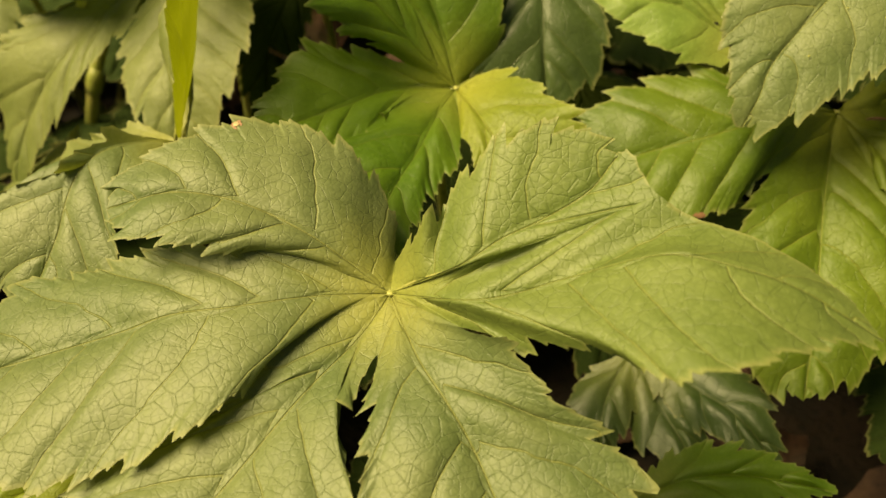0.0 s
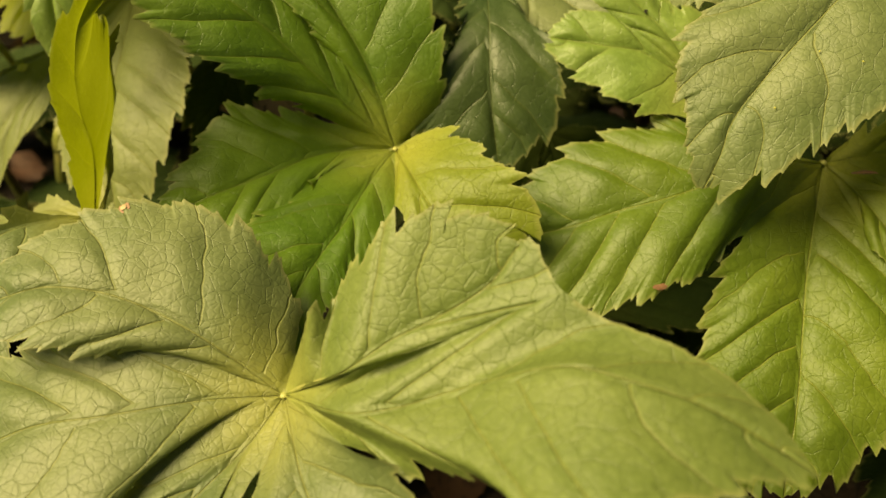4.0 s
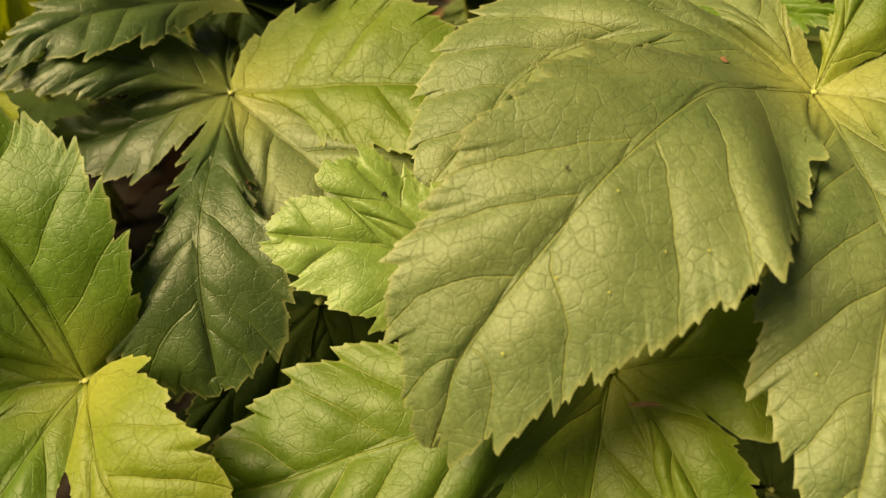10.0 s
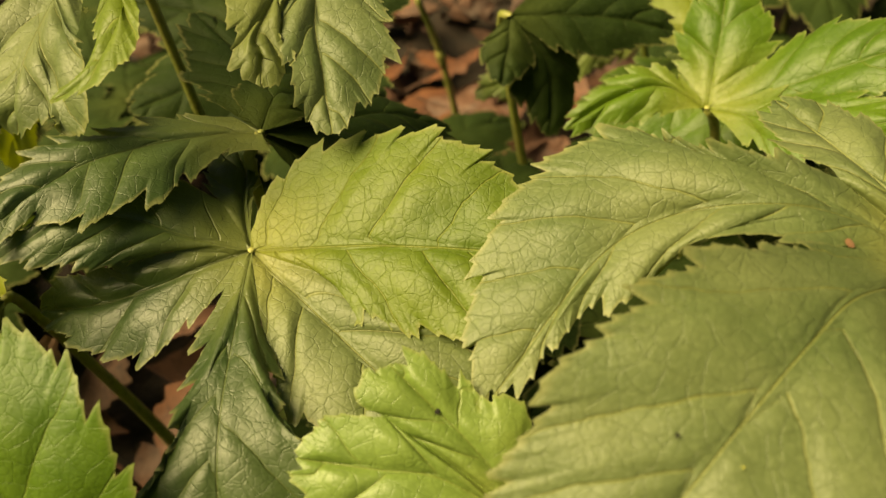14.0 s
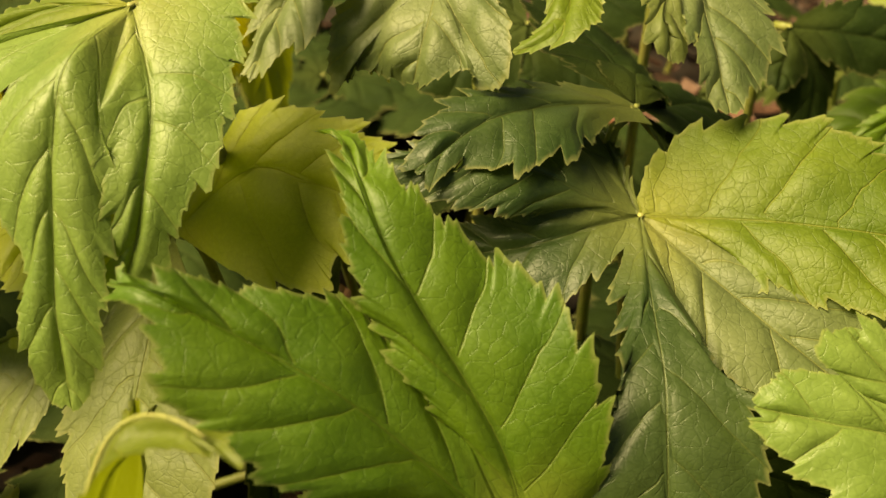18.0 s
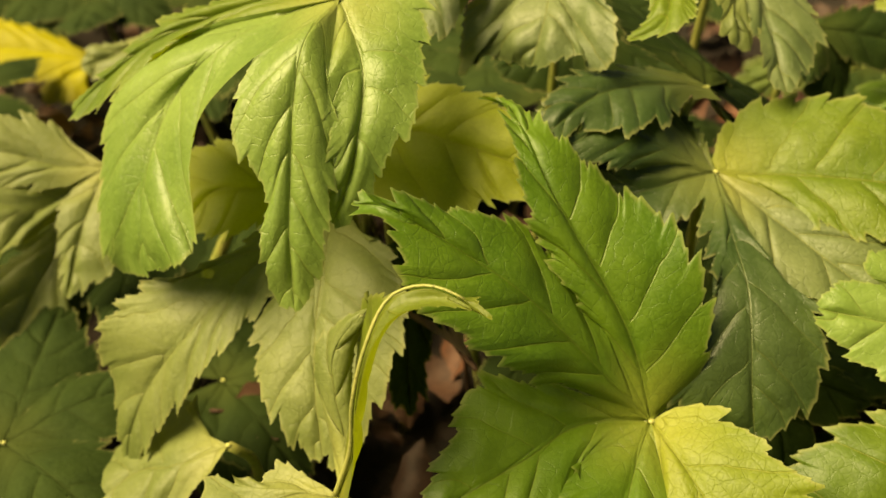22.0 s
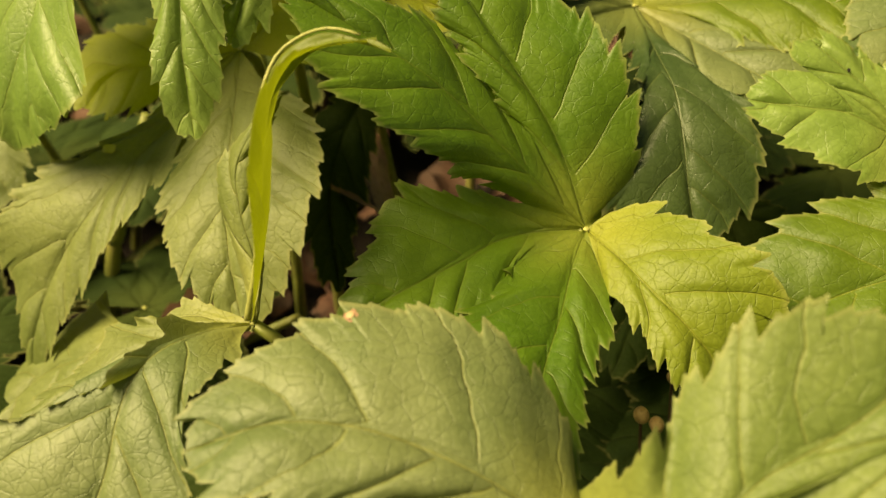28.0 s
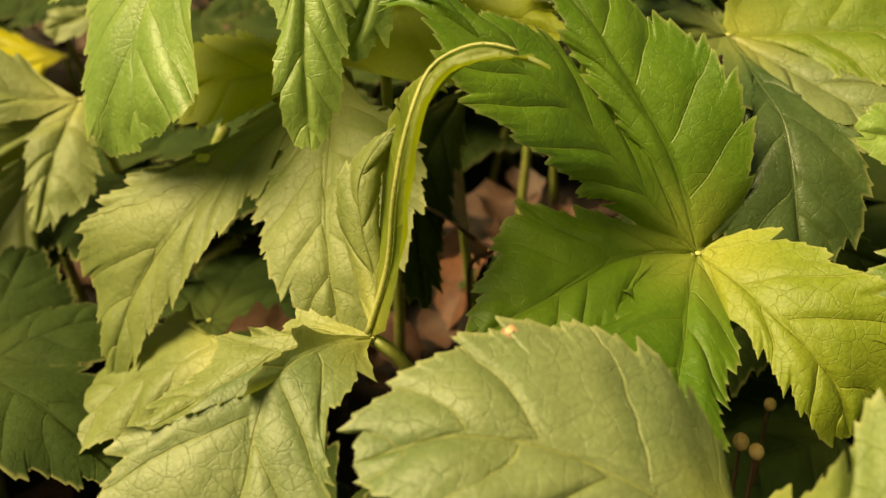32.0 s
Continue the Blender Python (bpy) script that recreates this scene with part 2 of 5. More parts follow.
# ---- building ----
def mesh_of(name, points, faces, mats, uvs=None):
    data = bpy.data.meshes.new(name)
    data.from_pydata(points, [], faces)
    for mat in mats:
        data.materials.append(mat)
    if uvs:
        loops = np.empty(len(data.loops), dtype=np.int32)
        data.loops.foreach_get("vertex_index", loops)
        for layer_name, values in uvs.items():
            layer = data.uv_layers.new(name=layer_name)
            layer.data.foreach_set("uv", np.asarray(values, dtype=np.float32)[loops].ravel())
    data.polygons.foreach_set("use_smooth", np.ones(len(data.polygons), dtype=bool))
    data.update()
    return data


def part(name, data, parent, label=""):
    ob = new(name, data)
    ob.parent = parent
    return tagged(ob, label)


def spline(points, count):
    """A smooth line through the points, with its places spread evenly by length."""
    p = np.array(points, dtype=float)
    p = np.vstack([2 * p[0] - p[1], p, 2 * p[-1] - p[-2]])
    fine = []
    for i in range(1, len(p) - 2):
        t = np.linspace(0, 1, 40, endpoint=i == len(p) - 3)[:, None]
        a, b, c, d = p[i - 1:i + 3]
        fine.append(0.5 * (2 * b + (c - a) * t + (2 * a - 5 * b + 4 * c - d) * t ** 2 + (3 * b - a - 3 * c + d) * t ** 3))
    fine = np.vstack(fine)
    run = np.concatenate([[0], np.cumsum(np.linalg.norm(np.diff(fine, axis=0), axis=1))])
    at = np.linspace(0, run[-1], count)
    return np.stack([np.interp(at, run, fine[:, k]) for k in range(3)], axis=1), run[-1]


def frames_along(line, up):
    """Tangents and carried-along upward directions of a line."""
    tangent = np.gradient(line, axis=0)
    tangent /= np.linalg.norm(tangent, axis=1)[:, None]
    ups, u = [], np.array(up, dtype=float)
    for t in tangent:
        u = u - t * (u @ t)
        u /= np.linalg.norm(u)
        ups.append(u)
    return tangent, np.array(ups)


def tube(name, line, radii, mat, sides=8):
    line = np.asarray(line, dtype=float)
    tangent, ups = frames_along(line, (0.31, 0.42, 0.85))
    across = np.cross(tangent, ups)
    points = []
    for i in range(len(line)):
        for k in range(sides):
            a = 2 * math.pi * k / sides
            points.append(line[i] + radii[i] * (math.cos(a) * across[i] + math.sin(a) * ups[i]))
    faces = [(i * sides + k, i * sides + (k + 1) % sides, (i + 1) * sides + (k + 1) % sides, (i + 1) * sides + k)
             for i in range(len(line) - 1) for k in range(sides)]
    faces += [tuple(range(sides))[::-1], tuple(range((len(line) - 1) * sides, len(line) * sides))]
    return mesh_of(name, [tuple(q) for q in points], faces, [mat])


FORWARD = 0.56  # below 1: side veins lean towards the tip


def margin_line(points, joint, tip, count):
    """A margin from the hub to the tip: a seam shared with the next lobe, then the free edge. Its places, running ahead of those of the rib, and the length of the seam and of the whole."""
    seam, seam_length = spline([np.zeros(3), *points[:joint]], 60)
    edge, _ = spline([*points[joint - 1:], tip], 240)
    whole = np.vstack([seam, edge[1:]])
    run = np.concatenate([[0], np.cumsum(np.linalg.norm(np.diff(whole, axis=0), axis=1))])
    at = np.linspace(0, 1, count) ** FORWARD * run[-1]
    return np.stack([np.interp(at, run, whole[:, k]) for k in range(3)], axis=1), seam_length, run[-1]


def teeth_along(run, seam, scale, bite, big, rng):
    """How far the margin stands out at each place: fine spiny teeth on coarser ones, all leaning forward."""
    out = np.zeros(len(run))
    for low, high, size, drop, bow in ((0.0024, 0.0046, 0.0013 * bite, 0.8, 2.6), (0.0085, 0.0150, 0.0044 * big, 0.94, 0.8)):
        at = seam + 0.0012
        while at < run[-1]:
            step = rng.uniform(low, high) * scale
            tall = size * scale * rng.uniform(0.55, 1.25)
            x = (run - at) / step
            inside = (x >= 0) & (x < 1)
            out += np.where(inside, tall * np.where(x < drop, (np.clip(x, 0, 1) / drop) ** bow, (1 - x) / (1 - drop)), 0)
            at += step
    return out * np.clip((run - seam) / 0.008, 0, 1) * np.clip((run[-1] - run) / 0.006 + 0.25, 0, 1)


def edges_of(rib, up, left, right, arch=0.2):
    """Margins for a lobe that is given by its half widths in mm at eight stations along the rib."""
    line, length = spline(rib, 60)
    tangent, ups = frames_along(line, up)
    across = np.cross(tangent, ups)
    sides = []
    for sign, widths in ((-1, left), (1, right)):
        points = []
        for s, w in ((0.06, widths[1]), (0.3, widths[3]), (0.5, widths[4]), (0.7, widths[6]), (0.9, widths[7])):
            y = 0.001 * w
            k = min(57, int(59 * (s + 0.6 * (1 - s) * y / length)))
            points.append(line[k] + sign * y * across[k] - ups[k] * arch * y ** 2 / (0.22 * length))
        sides.append(points)
    return sides


def lobe_surface(rib, up, left, right, rng, joint=(1, 1), bite=1.0, big=1.0, puff=0.8, teethless=(0, 0), bulge=0.05):
    """One toothed lobe of a leaf, spanned between its rib and its two margins: places, faces, and the two sets of texture places."""
    half_count = 14
    tip = rib[-1]
    _, left_length = spline([np.zeros(3), *left, tip], 9)
    _, right_length = spline([np.zeros(3), *right, tip], 9)
    columns = int(np.clip(max(left_length, right_length) / 0.00048, 70, 290))
    line, length = spline(rib, columns)
    u = np.linspace(0, 1, columns)
    halves = []
    for side, (points, seams, bare) in enumerate(((left, joint[0], teethless[0]), (right, joint[1], teethless[1]))):
        edge, seam, whole = margin_line(points, seams, tip, columns)
        run = u ** FORWARD * whole
        wide = np.linalg.norm(edge - line, axis=1)
        way = np.gradient(edge, axis=0)
        way /= np.linalg.norm(way, axis=1)[:, None] + 1e-9
        out = edge - line
        out -= way * np.sum(out * way, axis=1)[:, None]
        out /= np.linalg.norm(out, axis=1)[:, None] + 1e-6
        scale = float(np.clip(wide.max() / 0.02, 0.45, 1.1))
        tooth = teeth_along(run, seam, scale, bite, big, rng) * (0.12 if bare else 1.0)
        halves.append((edge, (tooth[:, None] * (0.85 * out + 0.6 * way)), wide, np.clip((run - seam) / 0.003, 0, 1)))
    v = np.concatenate([-np.linspace(1, 0, half_count + 1), np.linspace(0, 1, half_count + 1)[1:]])
    places = np.zeros((columns, len(v), 3))
    flat_y, free, rise = (np.zeros((columns, len(v))) for _ in range(3))
    for k, value in enumerate(v):
        edge, tooth, wide, past = halves[0 if value < 0 else 1]
        a = abs(value)
        places[:, k] = line * (1 - a) + edge * a + tooth * np.clip((a - 0.72) / 0.28, 0, 1) ** 1.6
        flat_y[:, k] = value * wide
        free[:, k] = value * (0.85 + 0.15 * past)
        rise[:, k] = 1 - a ** 4 * (1 - past)
    along = np.gradient(places, axis=0)
    over = np.gradient(places, axis=1)
    normal = np.cross(along, over)
    normal /= np.linalg.norm(normal, axis=2)[..., None] + 1e-12
    mean = normal[3:-3, 3:-3].reshape(-1, 3).mean(axis=0)
    if mean @ np.array(up) < 0:
        normal, mean = -normal, -mean
    # even the directions out, so that bulges stay smooth
    for _ in range(3):
        normal[1:-1] = normal[:-2] + 2 * normal[1:-1] + normal[2:]
        normal[:, 1:-1] = normal[:, :-2] + 2 * normal[:, 1:-1] + normal[:, 2:]
        normal /= np.linalg.norm(normal, axis=2)[..., None] + 1e-12
    U, V = np.meshgrid(u, v, indexing="ij")
    A = np.abs(V)
    drift = rng.uniform(0, 6.28, 6)
    count = float(np.clip(length / 0.0160, 2.6, 6.2))
    lobe_u = count * (U + 0.014 * np.sin(math.pi * A)) + 0.45 * (V > 0) + (0.2 * np.sin(8 * U + drift[0]) + 0.09 * np.sin(19 * U + drift[2])) * np.sign(V + 0.01) + 0.07 * np.sin(5 * A + 6 * U + drift[1]) * A
    X, Y = length * U, flat_y
    fade = np.clip(U * 5 - 0.3, 0, 1) * np.clip((1 - U) * 8, 0, 1)
    between = np.abs(np.sin(math.pi * lobe_u)) ** 0.8
    Z = 0.0012 * puff * between * np.clip(A * 2.5, 0, 1) * np.clip((1 - A) * 2.5 + 0.15, 0, 1) * fade
    for k in range(5):
        way = rng.normal(size=3)
        way *= rng.uniform(260, 620) / np.linalg.norm(way)
        Z += 0.00022 * puff * np.sin(places @ way + drift[k]) * np.clip(A * 3, 0, 1) * fade
    Z += 0.0012 * puff * A ** 2 * fade * np.sin(X * 130 + drift[4] + 2 * np.sign(V))
    Z += bulge * 4 * A * (1 - A) * np.abs(Y) / np.maximum(A, 0.05) * fade
    Z -= 0.0006 * np.exp(-(Y / 0.0013) ** 2) * np.clip((1 - U) * 10, 0, 1)
    places = places + normal * (Z * rise)[..., None]
    n = len(v)
    faces = [(i * n + k, i * n + k + 1, (i + 1) * n + k + 1, (i + 1) * n + k) for i in range(columns - 1) for k in range(n - 1)]
    flat = np.stack([X, Y], axis=-1).reshape(-1, 2)
    lobe = np.stack([lobe_u, free], axis=-1).reshape(-1, 2)
    # how many mm lie between two side veins
    down, over = np.gradient(places, axis=0), np.gradient(places, axis=1)
    step = np.abs(np.gradient(lobe_u, axis=0)) + 1e-4
    apart = 1000 * np.linalg.norm(np.cross(down, over), axis=2) / (step * (np.linalg.norm(over, axis=2) + 1e-7))
    apart = np.clip(apart, 3, 40)
    gauge = np.stack([apart, apart], axis=-1).reshape(-1, 2)
    return places.reshape(-1, 3), faces, {"flat": flat, "lobe": lobe, "gauge": gauge}, line, normal[:, half_count]


def leaf(hub, up, mat, label, lobes, stalk=True, foot=None):
    """A hand-shaped leaf on its stalk: an Empty at the foot of the stalk, a mesh for each lobe, its midrib, the knob and the stalk."""
    rng = np.random.default_rng(int(abs(hub[0]) * 7919000 + hub[1] * 104729000) % 100003)
    hub = np.array(hub)
    if foot is None:
        foot = (hub[0] + rng.uniform(-0.02, 0.02), hub[1] + rng.uniform(0.015, 0.04), 0.0)
    base = np.array(foot)
    shift = hub - base
    thing = tagged(new("palmate_leaf"), label, "leaf", "leaves of the plant")
    thing.location = foot
    for spec in lobes:
        spec = dict(spec)
        rib = [np.zeros(3)] + [np.array(q) for q in spec.pop("rib")]
        own, own_up, arch = spec.pop("mat", mat), spec.pop("up", up), spec.pop("arch", 0.2)
        left, right = spec.pop("left"), spec.pop("right")
        if isinstance(left[0], float):
            left, right = edges_of(rib, own_up, left, right, arch)
        left, right = [np.array(q) for q in left], [np.array(q) for q in right]
        places, faces, maps, line, ups = lobe_surface(rib, own_up, left, right, rng, **spec)
        data = mesh_of("lobe", (places + shift).tolist(), faces, [LEAF[own]], maps)
        blade = part("lobe", data, thing, LOBE_LABEL.get(own, "") if own != mat else "")
        keep = slice(2, int(len(line) * 0.93), 6)
        below = line[keep] + shift - ups[keep] * 0.0014
        part("midrib", tube("midrib", below, np.linspace(0.0008, 0.0003, len(below)), RIB, 6), blade)
    ball = bmesh.new()
    bmesh.ops.create_icosphere(ball, subdivisions=2, radius=0.0009)
    bmesh.ops.scale(ball, vec=(1, 1, 0.6), verts=ball.verts)
    bmesh.ops.translate(ball, vec=hub - base, verts=ball.verts)
    data = bpy.data.meshes.new("hub")
    ball.to_mesh(data)
    ball.free()
    data.materials.append(RIB)
    part("hub", data, thing, "pale yellow knob where the lobes meet")
    if stalk:
        top = hub - base - np.array(up) * 0.001
        drop = np.array(up) * -0.03
        line, _ = spline([top, top + drop * 0.6, top * 0.45 + drop * 0.5, np.array((0, 0, -0.01))], 24)
        part("stalk", tube("stalk", line, np.linspace(0.0016, 0.0026, 24), STALK), thing, "pale green leaf stalk")
    return thing


LOBE_LABEL = {"shade_dark": "lobe with shade put in its colour", "mid": "greener lobe", "soft": "slightly greener lobe", "verd": "greener lobe", "pale": "pale yellowish green lobe", "clear": "clear green lobe", "olive": "olive lobe", "lime": "bright yellow-green lobe", "deep": "dark bluish green lobe", "sage": "pale sage green lobe", "yellow": "yellow lobe", "gold": "yellow lobe lit through", "green": "deep green lobe", "fresh": "fresh green lobe"}

# ---- ground ----
def ground_sheet():
    steps = np.concatenate([-np.geomspace(60, 0.6, 16), np.linspace(-0.55, 1.1, 111), np.geomspace(1.2, 60, 16)])
    xs, ys = steps - 0.25, steps
    points = []
    for y in ys:
        for x in xs:
            near = max(0.0, 1 - math.hypot(x, y - 0.3) / 3)
            h = 0.012 * noise.noise((x * 9, y * 9, 0)) + 0.006 * noise.noise((x * 34, y * 34, 3)) + 0.003 * noise.noise((x * 90, y * 90, 5))
            points.append((x, y, h * near - 0.008))
    n = len(xs)
    faces = [(j * n + i, j * n + i + 1, (j + 1) * n + i + 1, (j + 1) * n + i) for j in range(len(ys) - 1) for i in range(n - 1)]
    return tagged(new("ground", mesh_of("ground", points, faces, [SOIL])), "dark brown garden soil under the plants", "ground", kind="structure")


ground_sheet()


def scrap(rng, length, width):
    """A curled dead leaf as points and faces on a small grid."""
    nu, nv = 9, 5
    curl, bend, wave = rng.uniform(-1.2, 1.2), rng.uniform(-0.8, 0.8), rng.uniform(0, 6.28)
    points = []
    for i in range(nu):
        for k in range(nv):
            u, v = i / (nu - 1), 2 * k / (nv - 1) - 1
            w = width * math.sin(math.pi * min(0.97, 0.04 + u)) ** 0.8
            x, y = length * (u - 0.5), v * w * (1 + 0.15 * math.sin(u * 17 + wave))
            points.append((x, y, curl * y * y / width + bend * x * x / length + 0.002 * math.sin(9 * u + wave) * v))
    faces = [(i * nv + k, i * nv + k + 1, (i + 1) * nv + k + 1, (i + 1) * nv + k) for i in range(nu - 1) for k in range(nv - 1)]
    return points, faces


def litter():
    rng = np.random.default_rng(4)
    points, faces = [], []
    for _ in range(900):
        p, f = scrap(rng, rng.uniform(0.012, 0.05), rng.uniform(0.004, 0.014))
        m = pose(rng.uniform(-0.5, 0.6), rng.uniform(0.05, 0.95), rng.uniform(0.0, 0.014), rng.uniform(-35, 35), rng.uniform(-35, 35), rng.uniform(0, 360))
        faces += [tuple(q + len(points) for q in face) for face in f]
        points += [tuple(m @ Vector(q)) for q in p]
    tagged(new("leaf_litter", mesh_of("leaf_litter", points, faces, [LITTER])), "reddish brown dead leaf scraps on the soil", "leaf litter", kind="stuff")


litter()


def dead_leaf(x, y, z, tip, lean, turn, length, width, mat=PINK, label="curled reddish brown dead leaf lying on soil", stem=False):
    """A curled brown dead leaf on the soil, with its rib."""
    rng = np.random.default_rng(int(1000 * (length + x + 3)))
    nu, nv = 25, 13
    curl, bend = rng.uniform(-0.5, 0.9), rng.uniform(-0.5, 0.5)
    points = []
    for i in range(nu):
        for k in range(nv):
            u, v = i / (nu - 1), 2 * k / (nv - 1) - 1
            w = width * math.sin(math.pi * min(0.985, 0.02 + u)) ** 0.75 * (1 + 0.1 * math.sin(u * 31 + 2 * v))
            px, py = length * (u - 0.5), v * w
            ripple = 0.0015 * noise.noise((px * 120, py * 120, x * 50))
            points.append((px, py, curl * py * py / width + bend * px * px / length + ripple - 0.0006 * math.exp(-(py / 0.001) ** 2)))
    faces = [(i * nv + k, i * nv + k + 1, (i + 1) * nv + k + 1, (i + 1) * nv + k) for i in range(nu - 1) for k in range(nv - 1)]
    thing = tagged(new("dead_leaf"), label, "dead leaf", "dead leaves on the soil")
    thing.matrix_basis = pose(x, y, z, tip, lean, turn)
    blade = part("blade", mesh_of("blade", points, faces, [mat]), thing)
    line = [(length * (u - 0.5), 0, bend * (length * (u - 0.5)) ** 2 / length - 0.0008) for u in np.linspace(-0.15, 0.95, 14)]
    part("midrib", tube("midrib", line, np.linspace(0.0009, 0.0003, 14), LITTER, 6), blade)
    if stem:
        down = thing.matrix_basis.inverted()
        line, _ = spline([line[0], tuple(down @ Vector((x + 0.008, y + 0.012, 0.6 * z))), tuple(down @ Vector((x + 0.014, y + 0.02, -0.01)))], 14)
        part("stem", tube("stem", line, np.linspace(0.0008, 0.0012, 14), LITTER, 6), thing)


SCATTER = ((-0.062, 0.448), (-0.045, 0.385), (-0.09, 0.40), (0.10, 0.60), (0.05, 0.58), (0.14, 0.64), (0.02, 0.64), (-0.15, 0.36), (0.03, 0.30),
           (-0.078, 0.351), (0.06, 0.454), (-0.20, 0.51), (-0.25, 0.57), (-0.126, 0.30), (-0.175, 0.283), (0.014, 0.439),
           (0.06, 0.654), (0.038, 0.70), (0.079, 0.614), (0.136, 0.596), (0.16, 0.66), (0.0, 0.70), (0.03, 0.738), (-0.25, 0.353), (0.12, 0.545),
           (0.05, 0.61), (0.075, 0.585), (0.095, 0.56), (0.115, 0.61), (0.068, 0.64), (0.17, 0.62), (0.145, 0.575), (0.19, 0.64), (0.03, 0.66))
tilt = np.random.default_rng(31)
for k, (x, y) in enumerate(SCATTER):
    spot = (x, y, 0.014 + 0.006 * (k % 3), tilt.uniform(-25, 28), tilt.uniform(-20, 20), tilt.uniform(0, 360), tilt.uniform(0.03, 0.055), tilt.uniform(0.01, 0.018), (PINK, RUSSET, LITTER)[k % 3] if k < 25 else (PINK, RUSSET)[k % 2])
    dead_leaf(*spot)
dead_leaf(-0.057, 0.318, 0.104, 50, 0, 95, 0.062, 0.0215, PEACH, "pinkish faded dead leaf hanging from a dry stem", True)
dead_leaf(-0.128, 0.311, 0.045, 20, 10, 10, 0.04, 0.014, PINK, "dull red dead leaf hanging low on a dry stem", True)

LABELS = {}
for key, words in dict(
    A="large pale sage green leaf with six toothed lobes", B="fresh green leaf with one bright yellow-green lobe",
    C="yellow-green wrinkled leaf under a paler leaf", E="greyish sage green leaf arching over its neighbours",
    D="leaf with bright green and dark bluish lobes", M="bright lime green leaf with small holes",
    F="drooping glossy green leaf with folded lobes", H="olive green leaf lit through from behind",
    K="leaf with one upright yellow lobe curled at its tip", Q="pale green leaf low over the soil",
    R="pale drooping leaf at the back of the clump", far_yellow="bright yellow leaf far behind the clump",
    J="wrinkled grey-green leaf hanging down", J2="grey-green leaf hanging with a brown-spotted edge",
    I="dark green leaf with a greyish toothed front edge", N="green leaf behind the arching sage leaf",
    O="pale blurred leaf at the back over the litter", S="leaf under the clump with shade put in its colour",
    U="dark green leaf in the shade below", V="narrow dark green leaf low in the shade", Z="leaf at the back, coloured dark for shade", T="leaf below hanging grey-green leaves, coloured dark for shade", G="dull green leaf low at the back", Y="bright yellow-green leaf glowing behind a drooping leaf", W="yellow-green leaf under the large sage leaf", X="leaf hanging behind a curled lobe, coloured dark for shade", L="pale blurred leaf tip far behind the clump",
).items():
    LABELS[key] = words

LEAF_OF = {}
